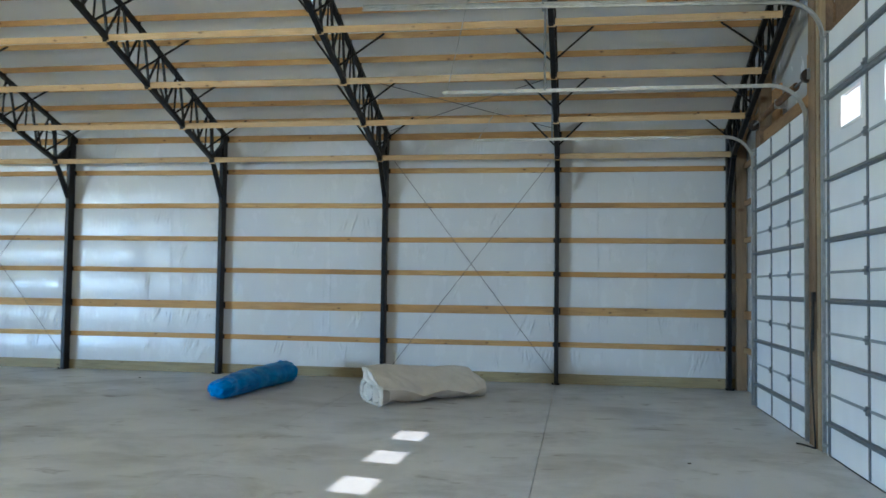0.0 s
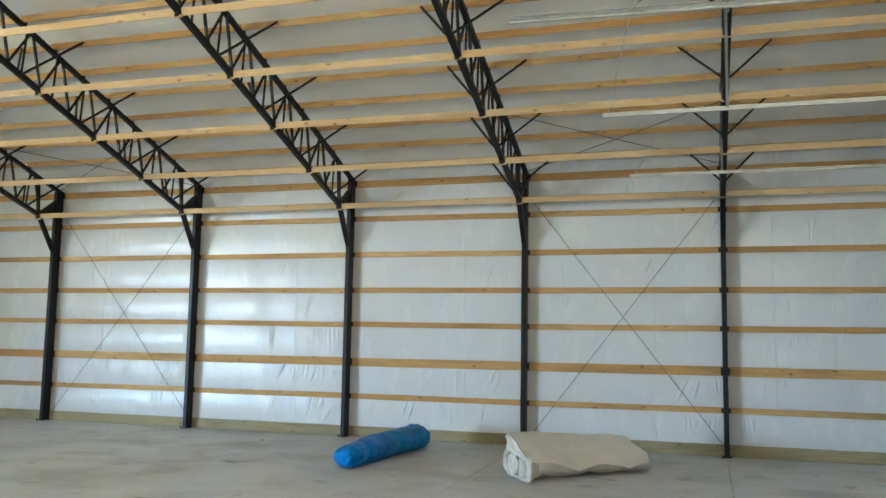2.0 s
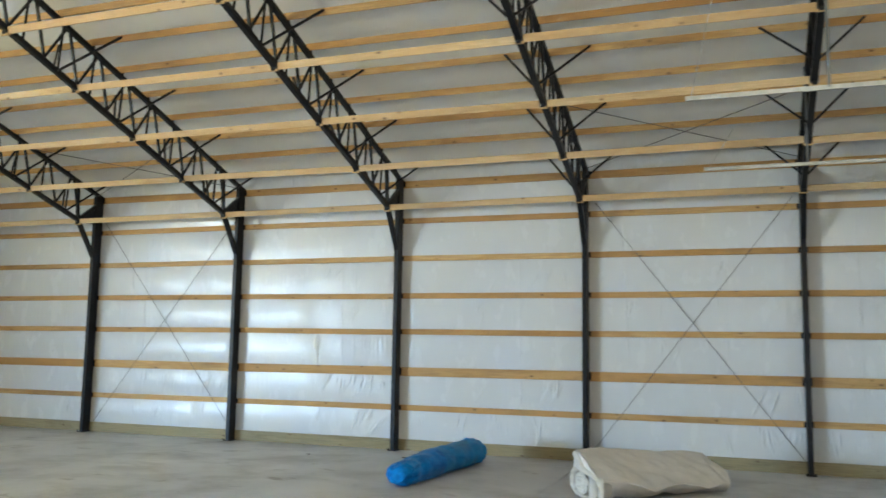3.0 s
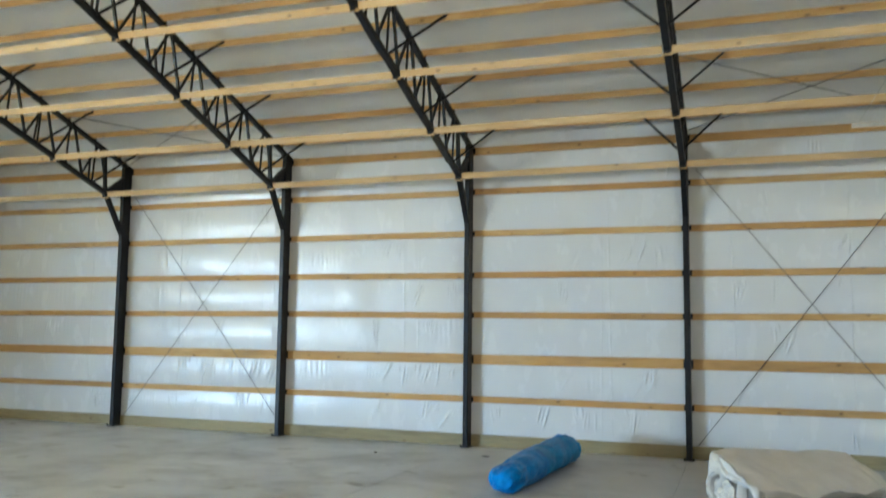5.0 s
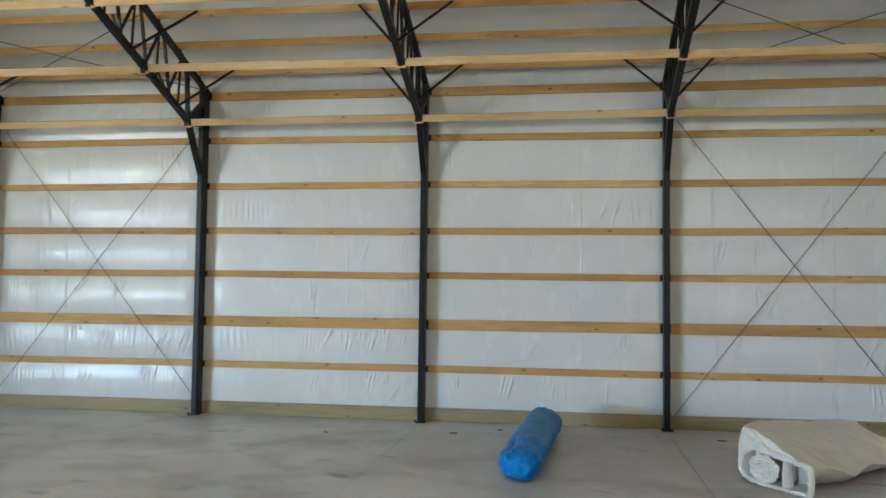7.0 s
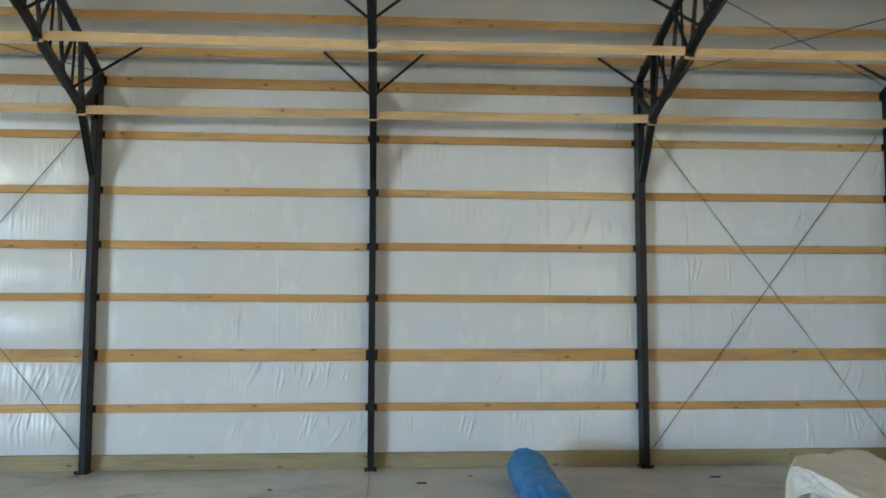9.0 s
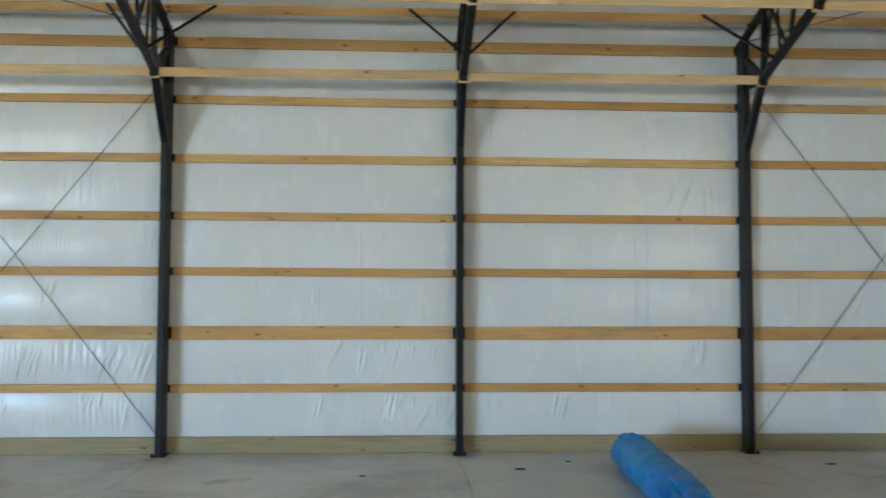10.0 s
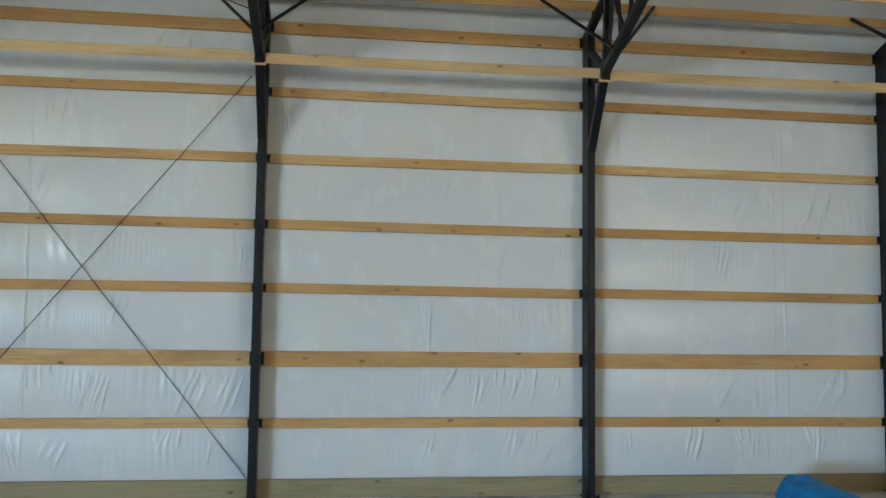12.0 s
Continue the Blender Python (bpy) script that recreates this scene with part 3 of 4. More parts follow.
for z, tall in GIRTS:
    bm = bmesh.new()
    bar(bm, (3.21, 12.86, z), (3.21, 14.53, z), 0.038, tall, (1, 0, 0), 0.003)
    part("girt", bm, RAFTER, east)


def overhead_door(name, label, y0, y1, sections, stiles, windows=()):
    """A sectional overhead door, shut: panels, struts, stiles with hinges, and windows in one section."""
    d = holder(name, label, "overhead door", "structure")
    tall = 0.6115
    for k in range(sections):
        z0, z1 = k * tall + 0.01, (k + 1) * tall + 0.004
        holes = sorted(windows) if k == 5 and windows else []
        bm = bmesh.new()
        if holes:
            za, zb = z0 + 0.165, z0 + 0.475
            box(bm, 3.00, 3.045, y0, y1, z0, za, 0.004)
            box(bm, 3.00, 3.045, y0, y1, zb, z1, 0.004)
            at = y0
            for h in holes + [None]:
                end = h - 0.285 if h else y1
                box(bm, 3.00, 3.045, at, end, za, zb)
                at = h + 0.285 if h else at
        else:
            box(bm, 3.00, 3.045, y0, y1, z0, z1, 0.004)
        part("section", bm, DOORWHITE, d)
        for h in holes:
            bm = bmesh.new()
            for a in (za - 0.01, zb + 0.01):
                box(bm, 2.990, 3.002, h - 0.31, h + 0.31, a - 0.014, a + 0.014, 0.003)
            for a in (h - 0.295, h + 0.295):
                box(bm, 2.990, 3.002, a - 0.014, a + 0.014, za + 0.004, zb - 0.004, 0.003)
            w = part("window_frame", bm, DOORWHITE, d)
            bm = bmesh.new()
            box(bm, 3.018, 3.024, h - 0.284, h + 0.284, za + 0.001, zb - 0.001)
            pane = part("pane", bm, GLASS, w, "clear window pane")
            pane.visible_shadow = False
        if holes:
            zc = z1 - 0.06
        else:
            zc = k * tall + 0.33
        bm = bmesh.new()                                     # hat-shaped strut across the section's middle
        bar(bm, (2.976, y0 + 0.02, zc), (2.976, y1 - 0.02, zc), 0.046, 0.030, (1, 0, 0), 0.004)
        bar(bm, (2.996, y0 + 0.02, zc), (2.996, y1 - 0.02, zc), 0.006, 0.058, (1, 0, 0))
        part("strut", bm, STRUT, d)
        if k:
            bm = bmesh.new()                                 # the joint's rolled edge
            bar(bm, (2.994, y0 + 0.02, k * tall + 0.006), (2.994, y1 - 0.02, k * tall + 0.006), 0.012, 0.028, (1, 0, 0), 0.004)
            part("joint_edge", bm, EDGE, d)
        for y in stiles:
            bm = bmesh.new()
            box(bm, 2.988, 2.999, y - 0.021, y + 0.021, z0 + 0.012, z1 - 0.012, 0.003)
            stile = part("stile", bm, STRUT, d)
            if k:
                bm = bmesh.new()
                box(bm, 2.968, 2.987, y - 0.032, y + 0.032, k * tall - 0.035, k * tall + 0.045, 0.004)
                tube(bm, [(2.966, y - 0.04, k * tall + 0.005), (2.966, y + 0.04, k * tall + 0.005)], 0.012, 8)
                part("hinge", bm, STRUT, stile)
    for y in (y0 + 0.028, y1 - 0.028):
        bm = bmesh.new()
        box(bm, 2.985, 2.999, y - 0.026, y + 0.026, 0.02, sections * tall, 0.003)
        part("end_stile", bm, STRUT, d)
        for k in range(sections + 1):
            bm = bmesh.new()
            s = 1 if y > (y0 + y1) / 2 else -1
            tube(bm, [(2.972, y, max(0.10, k * tall - 0.02)), (2.972, y + s * 0.06, max(0.10, k * tall - 0.02))], 0.008, 8)
            tube(bm, [(2.972, y + s * 0.045, max(0.10, k * tall - 0.02)), (2.972, y + s * 0.070, max(0.10, k * tall - 0.02))], 0.022, 12)
            part("roller", bm, GALV, d)
    bm = bmesh.new()
    box(bm, 2.995, 3.05, y0, y1, 0.0, 0.012, 0.003)
    part("bottom_seal", bm, RUBBER, d)
    return d


overhead_door("door_1", "closed white sectional overhead door with grey struts", DOOR1[0], DOOR1[1], 6, [10.66, 11.64])
overhead_door("door_2", "tall closed white sectional overhead door with a row of windows", DOOR2[0], DOOR2[1], 7, [6.72, 7.92], [8.37, 7.19, 6.02])


def door_track(y, side, z_rail, x_end, drop, brace=None):
    """A galvanised track: up beside the door, round the bend and along under the roof, with its hangers."""
    t = holder("door_track", "galvanised steel overhead door track hung from the roof", "door track", group="overhead door tracks")
    r = 0.38
    bend = [(2.966 - r + r * math.cos(a), y, z_rail - r + r * math.sin(a)) for a in (math.pi / 2 * k / 10 for k in range(11))]
    for name, pts in (("upright_rail", [(2.966, y, 0.02), bend[0]]), ("bent_rail", bend), ("level_rail", [bend[-1], (x_end, y, z_rail + drop)])):
        bm = bmesh.new()
        h, f, w = 0.0205, 0.028, 0.004                       # one rolled channel, swept along the run
        outline = ((-h, 0), (h, 0), (h, -f), (h - w, -f), (h - w, -w), (w - h, -w), (w - h, -f), (-h, -f))
        rings = []
        for k, p in enumerate(pts):
            a = (Vector(pts[min(k + 1, len(pts) - 1)]) - Vector(pts[max(k - 1, 0)])).normalized()
            nrm = Vector((a.z, 0, -a.x))
            rings.append([bm.verts.new(Vector(p) + nrm * u + Vector((0, side * v, 0))) for u, v in outline])
        for u, v in zip(rings, rings[1:]):
            for k in range(8):
                bm.faces.new((u[k], u[(k + 1) % 8], v[(k + 1) % 8], v[k]))
        for r_end in (rings[0], rings[-1]):
            bm.faces.new(r_end)
        bmesh.ops.recalc_face_normals(bm, faces=bm.faces)
        part(name, bm, GALV, t)
    bm = bmesh.new()
    bar(bm, (3.03, y + side * 0.035, 0.01), (3.03, y + side * 0.035, z_rail - 0.30), 0.07, 0.005, (1, 0, 0))
    bar(bm, (3.06, y + side * 0.06, 0.01), (3.06, y + side * 0.06, z_rail - 0.30), 0.005, 0.05, (1, 0, 0))
    angle = part("wall_angle", bm, GALV, t)
    for k, z in enumerate(np.arange(0.35, z_rail - 0.5, 0.61)):
        bm = bmesh.new()
        box(bm, 2.97, 3.03, y + side * 0.008, y + side * 0.040, float(z), float(z) + 0.05, 0.002)
        part("bracket", bm, GALV, angle)
    for x in (0.10,):
        bm = bmesh.new()
        bar(bm, (x, y, z_rail), (x, y + 0.02, z_top(y) + 0.02), 0.028, 0.005, (1, 0.2, 0))
        part("hanger", bm, STRUT, t, "perforated steel hanger")
    bm = bmesh.new()
    if brace:                                                # a stiffening angle on the rail, and a raking strut up to the truss
        along = lambda x: z_rail + drop * (2.58 - x) / (2.58 - x_end)
        bar(bm, (1.2, y + 0.012 * side, along(1.2) + 0.033), (x_end, y + 0.012 * side, along(x_end) + 0.033), 0.004, 0.030, (0, 1, 0))
        bar(bm, (1.2, y - 0.004 * side, along(1.2) + 0.046), (x_end, y - 0.004 * side, along(x_end) + 0.046), 0.034, 0.004, (0, 1, 0))
        part("stiffener", bm, GALV, t)
        bm = bmesh.new()
        bar(bm, (brace, y, along(brace) + 0.03), (0.10, y, z_bottom(y) + 0.05), 0.034, 0.006, (0, 1, 0))
    else:
        bar(bm, (x_end + 0.05, y, z_rail + drop), (x_end + 0.35, y, z_bottom(y) if z_bottom(y) > z_rail + 0.3 else z_rail + 0.4), 0.03, 0.004, (0, 1, 0))
    part("sway_brace", bm, GALV, t)
    return t


door_track(12.69, 1, 3.86, -1.07, 0.0)
door_track(9.82, -1, 3.93, -1.10, 0.0)
door_track(9.19, 1, 4.65, -1.92, 0.10, -0.77)
door_track(5.38, -1, 4.65, -1.92, 0.10, -0.77)


def torsion_shaft(y0, y1, z):
    s = holder("torsion_shaft", "dark torsion spring shaft with cable drums above the door", "door spring")
    bm = bmesh.new()
    tube(bm, [(2.98, y0, z), (2.98, y1, z)], 0.014, 12)
    part("shaft", bm, STRUT, s)
    for a, b in ((y0 + 0.55, (y0 + y1) / 2 - 0.06), ((y0 + y1) / 2 + 0.06, y1 - 0.55)):
        bm = bmesh.new()
        turns = int((b - a) / 0.022)
        pts = [(2.98 + 0.036 * math.cos(t), a + (b - a) * k / (turns * 8), z + 0.036 * math.sin(t)) for k in range(turns * 8 + 1) for t in (k * math.pi / 4,)]
        tube(bm, pts, 0.0085, 5)
        part("spring", bm, RUST, s, "brown oiled torsion spring")
    for y in (y0 + 0.07, y1 - 0.07):
        bm = bmesh.new()
        tube(bm, [(2.98, y - 0.03, z), (2.98, y - 0.026, z), (2.98, y + 0.026, z), (2.98, y + 0.03, z)], 0.075, 20)
        part("drum", bm, SPRING, s, "dark cable drum")
    for y in (y0 - 0.02, (y0 + y1) / 2, y1 + 0.02):
        bm = bmesh.new()
        box(bm, 2.95, 3.10, y - 0.004, y + 0.004, z - 0.06, z + 0.06)
        box(bm, 3.092, 3.10, y - 0.05, y + 0.05, z - 0.09, z + 0.09)
        part("bearing_plate", bm, GALV, s)
    return s


torsion_shaft(9.72, 12.76, 4.02)

cord = holder("power_cord", "dark cord hanging down the post to the floor", "cord")
bm = bmesh.new()
pts = [(2.956 - 0.018 * math.sin(math.pi * k / 20), 9.50 + 0.035 * math.sin(5 * k / 20), 1.60 - 0.0795 * k) for k in range(21)]
pts += [(2.94 - 0.014 * k, 9.52 + 0.05 * k - 0.003 * k * k, 0.010) for k in range(1, 9)]
tube(bm, pts, 0.010, 8)
part("cable", bm, RUBBER, cord)
bm = bmesh.new()
pts = [(2.945, 9.505 + 0.030 * math.sin(2 * math.pi * k / 24), 1.28 + 0.26 * math.cos(2 * math.pi * k / 24)) for k in range(25)]
tube(bm, pts, 0.009, 8)
part("hung_loop", bm, RUBBER, cord)
bm = bmesh.new()
box(bm, 2.935, 2.969, 9.47, 9.54, 1.54, 1.64, 0.004)
part("pull_box", bm, RUBBER, cord)


# ---- blue roll ----
def blue_roll():
    """A long roll wrapped in blue film; its near end is tucked in and crumpled."""
    a, b, R = Vector((-4.54, 11.34, 0.0)), Vector((-4.36, 13.92, 0.0)), 0.183
    axis = (b - a).normalized()
    across = axis.cross(Vector((0, 0, 1)))
    rows, cols, length = 170, 110, (b - a).length
    verts = np.zeros((rows, cols, 3))
    for i in range(rows):
        s = (i / (rows - 1)) ** 1.25
        near, far = min(1.0, s / 0.085), min(1.0, (1 - s) / 0.04)
        r = R * (0.02 + 0.98 * math.sqrt(max(0.0, 1 - (1 - near) ** 2.2))) * (0.05 + 0.95 * math.sin(far * math.pi / 2) ** 0.6)
        taper = 1 - 0.24 * max(0.0, 1 - s / 0.36) ** 1.2
        r *= taper + 0.03 * math.sin(8 * s + 0.5) - 0.04 * math.exp(-((s - 0.17) / 0.03) ** 2)
        rough = 0.10 + 0.55 * max(0.0, 1 - s / 0.26) + 0.45 * max(0.0, (s - 0.88) / 0.12)
        for j in range(cols):
            t = 2 * math.pi * j / (cols - 1)
            p = Vector((math.cos(t) * r, s * length, math.sin(t) * r))
            w = 0.016 * noise.noise(p * 4.5)
            fold = 1 - abs(noise.noise(Vector((p.x * 10, p.y * 2.4, p.z * 10)) + Vector((3, 7, 1))))
            tuck = 1 - abs(noise.noise(p * 15))
            w += rough * (0.034 * (fold ** 5 - 0.3) + 0.010 * (tuck ** 8 - 0.2))
            w += max(0.0, 1 - s / 0.16) * (0.007 * (math.sin(6 * t + 9 * noise.noise(p * 6)) ** 2 - 0.5) + 0.035 * noise.noise(p * 8))
            w -= 0.034 * math.exp(-((t - 2.05) / 0.13) ** 2 - ((s - 0.16) / 0.10) ** 2)
            w += 0.004 * (1 - abs(noise.noise(Vector((t * 1.3, p.y * 2.2, 4.0))))) ** 8 + 0.003 * noise.noise(Vector((t * 2.0, p.y * 9, 2.0)))
            q = r + w * min(1, r / 0.07)
            z = max(0.004, 0.168 * taper + q * math.sin(t) * 0.95 * (0.86 + 0.14 * min(1, s / 0.36)))
            push = 0.03 * noise.noise(p * 11) * max(0.0, 1 - s / 0.08)
            c = a + axis * (s * length + push) + across * (q * math.cos(t) * (1.06 + 0.14 * max(0.0, 1 - s / 0.36)))
            verts[i, j] = (c.x, c.y, z)
    cut = 76                                                 # a doubled sleeve of film is pulled over the near end
    th = tagged(sheet("blue_roll", verts[cut:], rows - cut, cols, FILMED), "long roll wrapped in shiny crumpled blue plastic on the concrete floor", "roll")
    sleeve = verts[:cut + 9].copy()
    for i in range(cut - 6, cut + 9):
        mid = a + axis * ((i / (rows - 1)) ** 1.25 * length) + Vector((0, 0, 0.165))
        for j in range(cols):
            v = Vector(sleeve[i, j])
            out = (v - mid).normalized()
            v += out * (0.007 + 0.004 * noise.noise(v * 9)) * min(1.0, (i - cut + 7) / 7) + axis * 0.10 * noise.noise(Vector((j * 0.11, 7.0, 0.0))) * max(0.0, (i - cut) / 9)
            sleeve[i, j] = (v.x, v.y, max(0.002, v.z))
    sheet("end_sleeve", sleeve, cut + 9, cols, TARP, th, "doubled deep-blue plastic film")
    bm = bmesh.new()                                         # loose gathered tail on top of the far end
    pts = [(-4.44 + 0.028 * k, 13.62 + 0.03 * math.sin(k * 1.7), 0.338 + 0.018 * math.sin(k * 1.1)) for k in range(6)]
    tube(bm, pts, 0.020, 8, wave=0.008)
    part("gathered_tail", bm, TARP, th, smooth=True)


blue_roll()


# ---- folded pile of off-white film ----
def film_pile():
    def along(pts, s):
        k = min(int(s * (len(pts) - 1)), len(pts) - 2)
        return Vector(pts[k]).lerp(Vector(pts[k + 1]), s * (len(pts) - 1) - k)

    foot = [(-2.16, 11.33, 0.0), (-2.02, 11.80, 0.0), (-1.78, 12.06, 0.0), (-1.48, 12.36, 0.0), (-1.18, 12.70, 0.0), (-0.90, 12.80, 0.0)]
    brow = [(-2.16, 11.31, 0.25), (-1.91, 11.60, 0.20), (-1.62, 11.80, 0.10), (-1.34, 12.18, 0.15), (-1.06, 12.50, 0.09), (-0.86, 12.76, 0.13)]
    ridge = [(-2.54, 11.90, 0.48), (-2.28, 12.36, 0.49), (-1.90, 12.76, 0.45), (-1.52, 13.00, 0.43), (-1.18, 13.15, 0.40), (-0.92, 13.02, 0.20)]
    back = [(-2.50, 11.96, 0.0), (-2.28, 12.52, 0.0), (-2.02, 13.0, 0.0), (-1.62, 13.25, 0.0), (-1.22, 13.38, 0.0), (-0.92, 13.12, 0.0)]
    rows, cols = 90, 96
    verts = np.zeros((rows, cols, 3))
    for i in range(rows):
        s = i / (rows - 1)
        f, w, r, b = (along(p, s) for p in (foot, brow, ridge, back))
        for j in range(cols):
            t = j / (cols - 1)
            lift = 0.04 * math.exp(-((s - 0.15) / 0.06) ** 2) + 0.035 * math.exp(-((s - 0.53) / 0.05) ** 2) + 0.03 * math.exp(-((s - 0.80) / 0.05) ** 2)
            lobe = 0.07 * math.exp(-((s - 0.37) / 0.10) ** 2) + 0.05 * math.exp(-((s - 0.66) / 0.07) ** 2)
            if t < 0.22:
                q = f.lerp(w, (t / 0.22)) + Vector((0.02, -0.02, 0)) * math.sin(math.pi * t / 0.22)
            elif t < 0.78:
                u = (t - 0.22) / 0.56
                q = w.lerp(r, u) + Vector((0, 0, 0.035 * math.sin(math.pi * u) - 0.025 * math.exp(-((s - 0.38) / 0.16) ** 2) * u))
            else:
                q = r.lerp(b, (t - 0.78) / 0.22) + Vector((-0.03, 0.05, 0)) * math.sin(math.pi * (t - 0.78) / 0.22)
            hang = max(0.0, 1 - t / 0.30)
            q = q + Vector((0.55 * lobe * hang, -0.8 * lobe * hang, lift * hang ** 1.5))
            p = Vector((q.x * 2.6, q.y * 2.6, q.z * 2.6))
            q.z -= 0.012 * math.exp(-((math.sin(9 * s + 3.1 * t)) / 0.18) ** 2) * math.sin(math.pi * min(1.0, t / 0.78))
            n1 = noise.noise(p) * 0.030 + noise.noise(p * 2.7) * 0.014 + noise.noise(p * 7) * 0.004
            n1 *= min(1.0, q.z / 0.08)
            verts[i, j] = (q.x + 0.4 * n1, q.y - 0.5 * n1, max(0.003, q.z + n1))
    verts[0, :] = np.array([verts[1, j] for j in range(cols)])
    th = tagged(sheet("folded_sheeting", verts, rows, cols, CANVAS), "folded pile of off-white plastic-faced insulation on the floor", "folded sheeting")
    bm = bmesh.new()
    bm.faces.new([bm.verts.new(v) for v in verts[-1]])
    part("end_cover", bm, CANVAS, th)
    for s0, s1, tall0, tall1, inset in ((0.05, 0.20, 0.05, 0.02, 0.06), (0.60, 0.97, 0.045, 0.075, -0.015)):
        nu, nv = 40, 12                                      # a lower layer that shows under the hanging sheet
        layer = np.zeros((nu, nv, 3))
        for i in range(nu):
            u = i / (nu - 1)
            f, tall = along(foot, s0 + (s1 - s0) * u), tall0 + (tall1 - tall0) * u
            for j in range(nv):
                t = j / (nv - 1)
                back = inset + (0.012 * math.sin(math.pi * min(1, t * 1.6)) * -1 if t < 0.6 else 0.5 * (t - 0.6))
                q = f + Vector((-0.55 * back, 0.83 * back, tall * min(1.0, t / 0.6)))
                n1 = 0.016 * noise.noise(q * 11) + 0.008 * noise.noise(q * 27)
                layer[i, j] = (q.x + n1, q.y - n1, max(0.003, q.z + n1))
        sheet("lower_layer", layer, nu, nv, BATT, th, "white lower layer under the sheet")
    e0, e1 = Vector((-2.14, 11.25, 0)), Vector((-2.57, 11.89, 0))
    along_end = (e1 - e0).normalized()
    outward = Vector((-along_end.y, along_end.x, 0)) * -1
    if outward.x > 0:
        outward = -outward
    at = lambda w, z, d=0.0: e0 + along_end * w + outward * d + Vector((0, 0, z))
    ring = [at(0.02, 0.03), at(0.005, 0.14), at(0.03, 0.245), at(0.20, 0.275), at(0.42, 0.31), at(0.62, 0.315), at(0.74, 0.24), at(0.765, 0.13), at(0.69, 0.045), at(0.48, 0.026), at(0.24, 0.024), at(0.06, 0.024)]
    smooth_ring = []
    for k in range(len(ring)):                               # rounded fold round the open end
        p0, p1, p2, p3 = (ring[(k + q - 1) % len(ring)] for q in range(4))
        for t in (0, 0.25, 0.5, 0.75):
            smooth_ring.append(0.5 * ((2 * p1) + (p2 - p0) * t + (2 * p0 - 5 * p1 + 4 * p2 - p3) * t * t + (3 * p1 - p0 - 3 * p2 + p3) * t ** 3))
    def ribbon(name, pts, thick, depth, rag, label, mat=BATT, closed=False):
        """A torn edge: a flat band that follows pts, with uneven faces."""
        bm = bmesh.new()
        rings = []
        for k, p in enumerate(pts):
            nxt, prv = pts[(k + 1) % len(pts)] if closed or k + 1 < len(pts) else p, pts[k - 1] if closed or k else p
            side = (nxt - prv).normalized().cross(outward).normalized()
            h = thick(k / len(pts)) / 2 * (1 + 0.35 * noise.noise(p * 21 + Vector((depth * 90, 0, 0))))
            ring_now = []
            for sx, dx in ((-1.0, -depth), (-1.0, 0.0), (-0.6, 0.003), (0.0, -0.002), (0.6, 0.003), (1.0, 0.0), (1.0, -depth)):
                q = p + side * h * sx + outward * dx
                q += outward * rag * noise.noise(q * 24) + side * rag * 0.7 * noise.noise(q * 31 + Vector((5, 1, 2)))
                ring_now.append(bm.verts.new((q.x, q.y, max(0.003, q.z))))
            rings.append(ring_now)
        last = len(rings) if closed else len(rings) - 1
        for k in range(last):
            u, v = rings[k], rings[(k + 1) % len(rings)]
            for m in range(6):
                bm.faces.new((u[m], u[m + 1], v[m + 1], v[m]))
        return part(name, bm, mat, th, label, True)

    wob = []
    for k, p in enumerate(smooth_ring):
        wob += [p + Vector((0, 0, 0.012 * noise.noise(p * 15))), p.lerp(smooth_ring[(k + 1) % len(smooth_ring)], 0.5) + Vector((0, 0, 0.012 * noise.noise(p * 23)))]
    ribbon("folded_edge", wob, lambda t: 0.025 + 0.024 * math.exp(-((t - 0.36) / 0.12) ** 2), 0.05, 0.012, "thick torn cream edge of the fold", closed=True)
    bm = bmesh.new()                                         # batt edge between the open end and the top sheet
    top = [Vector(verts[0, j]) + outward * 0.012 for j in range(int(0.22 * cols), cols, 3)]
    low = [at(w, z, -0.02) for w, z in ((0.765, 0.02), (0.775, 0.13), (0.74, 0.24), (0.62, 0.30), (0.54, 0.30), (0.42, 0.295), (0.31, 0.28), (0.20, 0.26), (0.10, 0.24), (0.03, 0.23))]
    bm.faces.new([bm.verts.new(p) for p in top + low])
    part("end_cover", bm, BATT, th)
    bm = bmesh.new()                                         # the hollow behind it, its shade deepened by a darker colour
    mid = at(0.38, 0.16)
    deep = [p.lerp(mid, 0.30) - outward * 0.20 for p in smooth_ring]
    bm.faces.new([bm.verts.new(p) for p in deep])
    part("hollow_back", bm, HOLLOW_SHADE, th)
    bm = bmesh.new()
    n = len(smooth_ring)
    lo = [bm.verts.new(p + outward * 0.005) for p in smooth_ring]
    hi = [bm.verts.new(p) for p in deep]
    for k in range(n):
        bm.faces.new((lo[k], lo[(k + 1) % n], hi[(k + 1) % n], hi[k]))
    part("hollow_side", bm, HOLLOW_SHADE, th, smooth=True)
    nr, nt = 34, 90                                          # a rolled core within the fold
    core = np.zeros((nr, nt, 3))
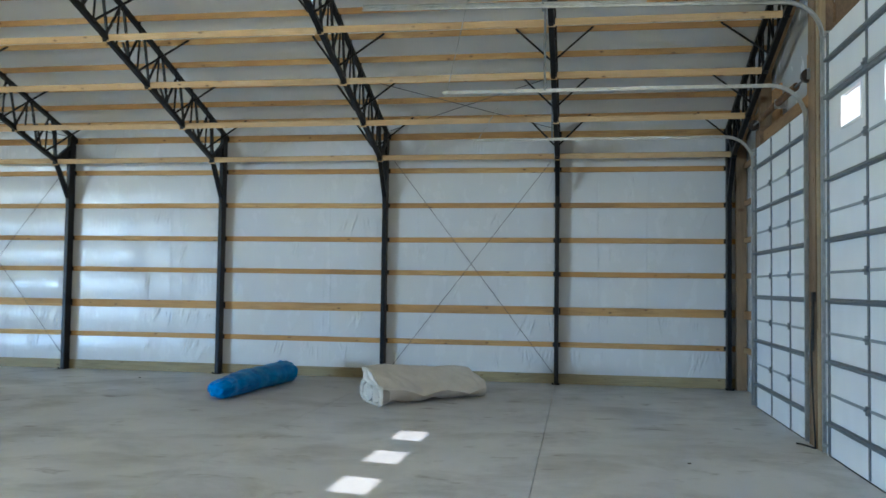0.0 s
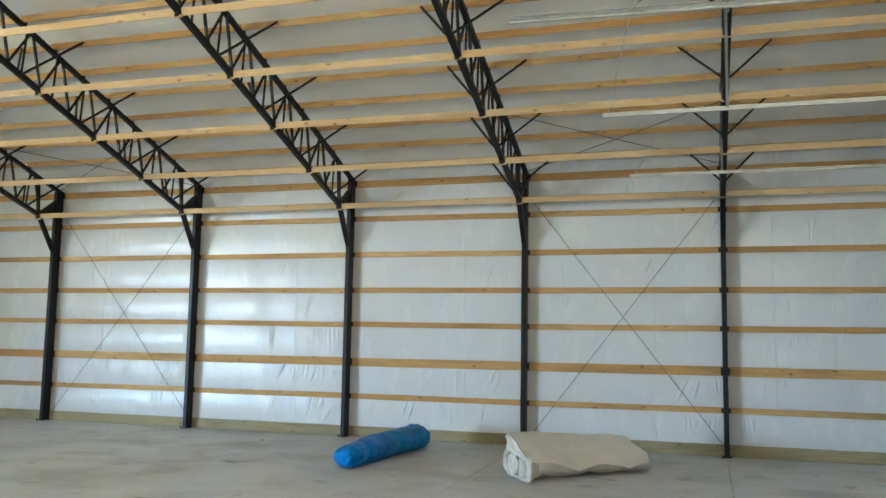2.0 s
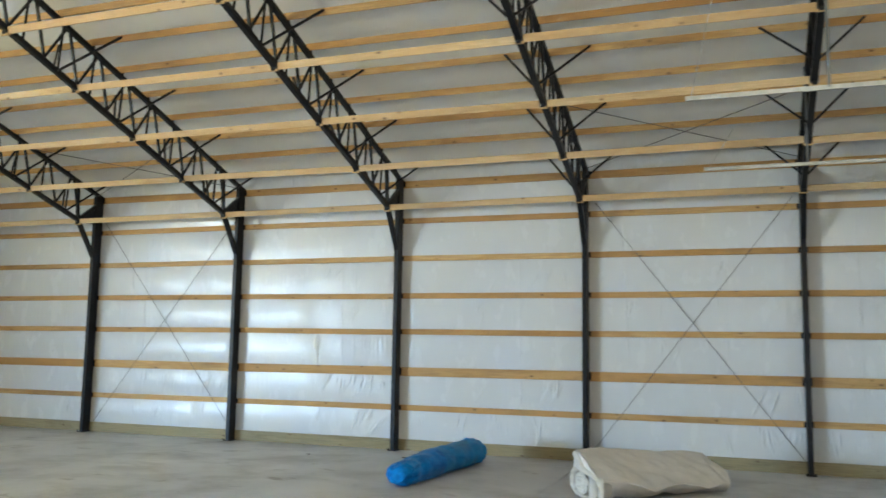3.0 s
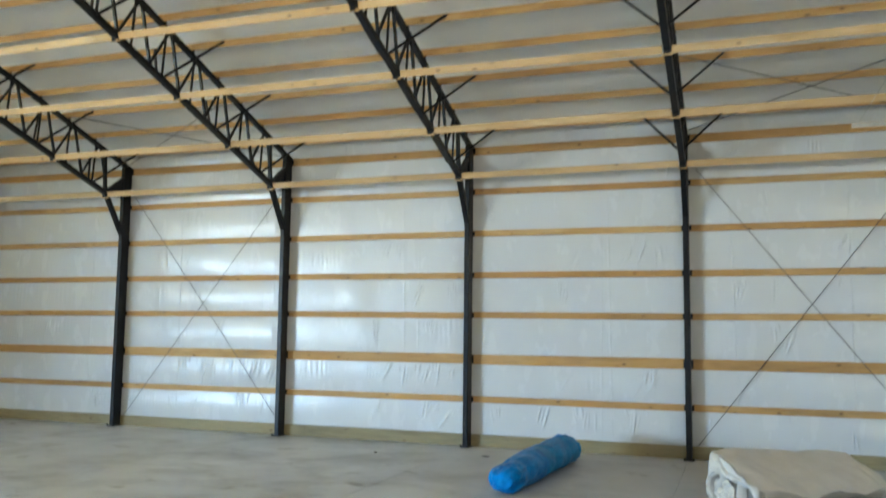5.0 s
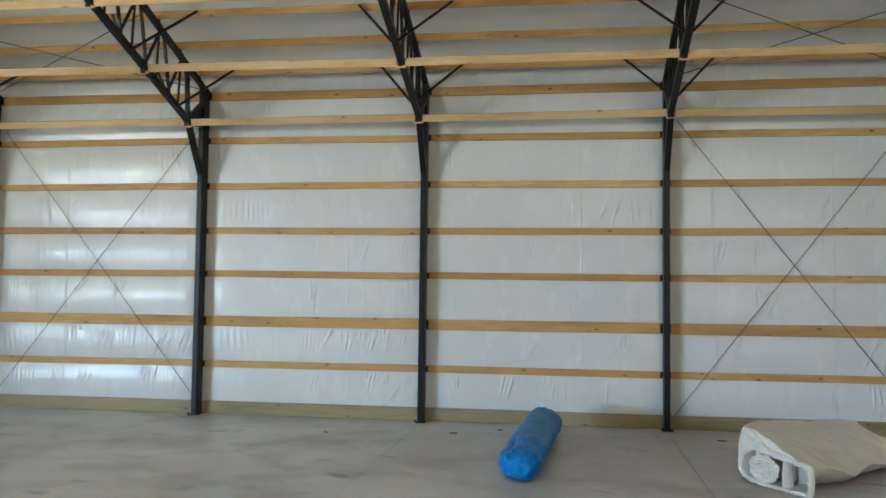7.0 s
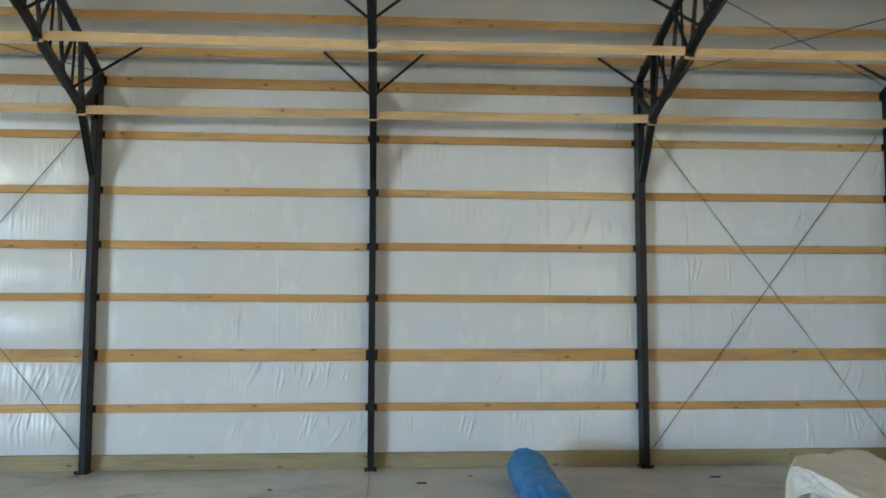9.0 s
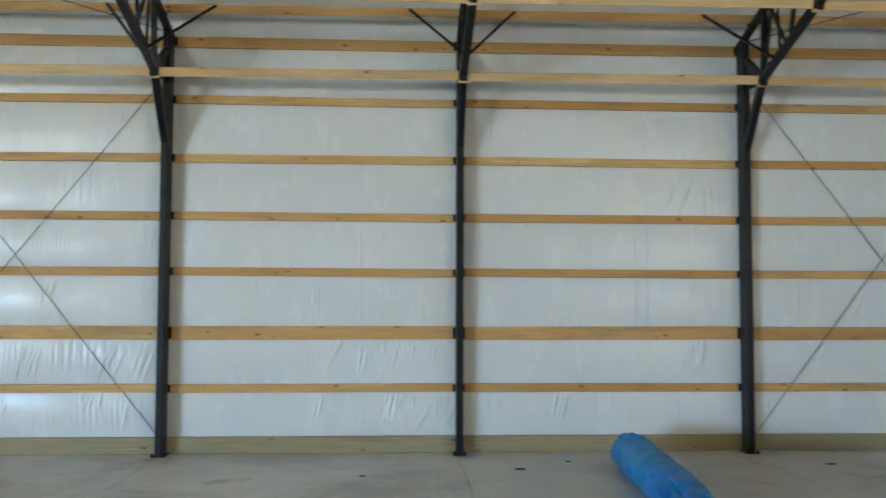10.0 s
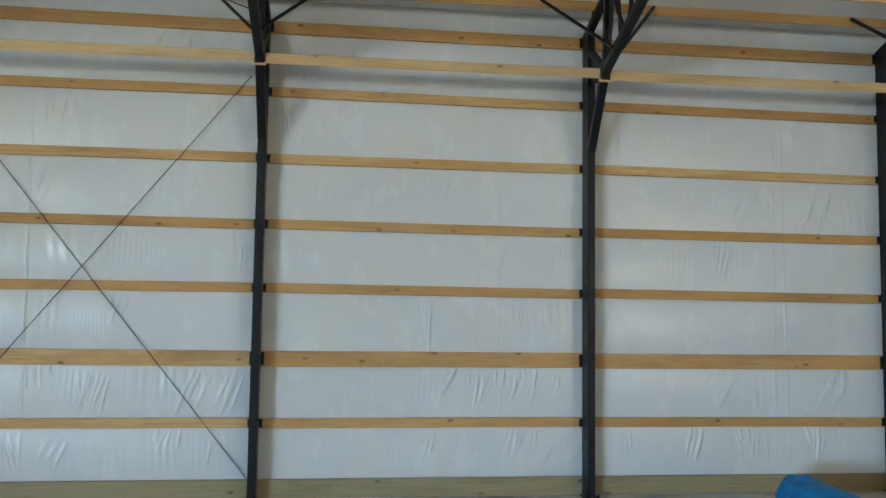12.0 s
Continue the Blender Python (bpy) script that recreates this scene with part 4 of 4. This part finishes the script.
    for i in range(nr):
        for j in range(nt):
            t, r = 2 * math.pi * j / (nt - 1), i / (nr - 1)
            turn = (r * 5.0 - j / (nt - 1)) % 1.0
            p = at(0.505 + 0.175 * r * math.cos(t) * (1 + 0.06 * math.sin(3 * t)), 0.155 + 0.122 * r * math.sin(t))
            d = -0.012 + 0.022 * (1 - abs(2 * turn - 1) ** 3) * min(1, r * 6) - 0.03 * r ** 4 + 0.018 * noise.noise(p * 19) + 0.012 * noise.noise(p * 43)
            q = p + outward * d + along_end * 0.012 * noise.noise(p * 27) + Vector((0, 0, 0.012 * noise.noise(p * 29)))
            core[i, j] = (q.x, q.y, max(0.004, q.z))
    ob = sheet("rolled_core", core, nr, nt, BATT, th, "rolled white core inside the fold")
    ribbon("divider", [at(0.27 + 0.014 * math.sin(0.16 * k), 0.03 + 0.0115 * k, -0.012) for k in range(21)], lambda t: 0.030 - 0.010 * t, 0.10, 0.004, "")
    for k in range(6):                                       # stacked torn edges rising behind the open end
        pts = [at(0.40 + 0.047 * k + (0.30 - 0.026 * k) * u + 0.014 * math.sin(5 * u + k), 0.29 + 0.175 * u ** 0.85 - 0.013 * k, 0.004 - 0.016 * k + 0.012 * math.sin(7 * u + 2 * k)) for u in (q / 24 for q in range(25))]
        ribbon("stacked_edge", pts, lambda t: 0.034, 0.07, 0.024, "crumpled cream edge")


film_pile()


# ---- litter and marks on the floor ----
def scrap(x, y, size, seed):
    rr = random.Random(seed)
    bm = bmesh.new()
    ring = [bm.verts.new((x + size * (0.6 + 0.5 * rr.random()) * math.cos(t), y + 0.5 * size * (0.6 + 0.5 * rr.random()) * math.sin(t), 0.002)) for t in (k * 0.698 for k in range(9))]
    top = [bm.verts.new((v.co.x * 0.98 + x * 0.02, v.co.y * 0.98 + y * 0.02, 0.008 + 0.006 * rr.random())) for v in ring]
    for k in range(9):
        bm.faces.new((ring[k], ring[(k + 1) % 9], top[(k + 1) % 9], top[k]))
    bm.faces.new(top)
    ob = part("debris_scrap", bm, DEBRIS)
    tagged(ob, "small dark scrap lying on the concrete floor", "debris", "scraps on the floor")


for k, (x, y, size) in enumerate(((-5.43, 13.85, 0.05), (-4.9, 14.2, 0.035), (-2.35, 14.0, 0.06), (1.55, 8.4, 0.02), (-6.9, 13.6, 0.03))):
    scrap(x, y, size, k)
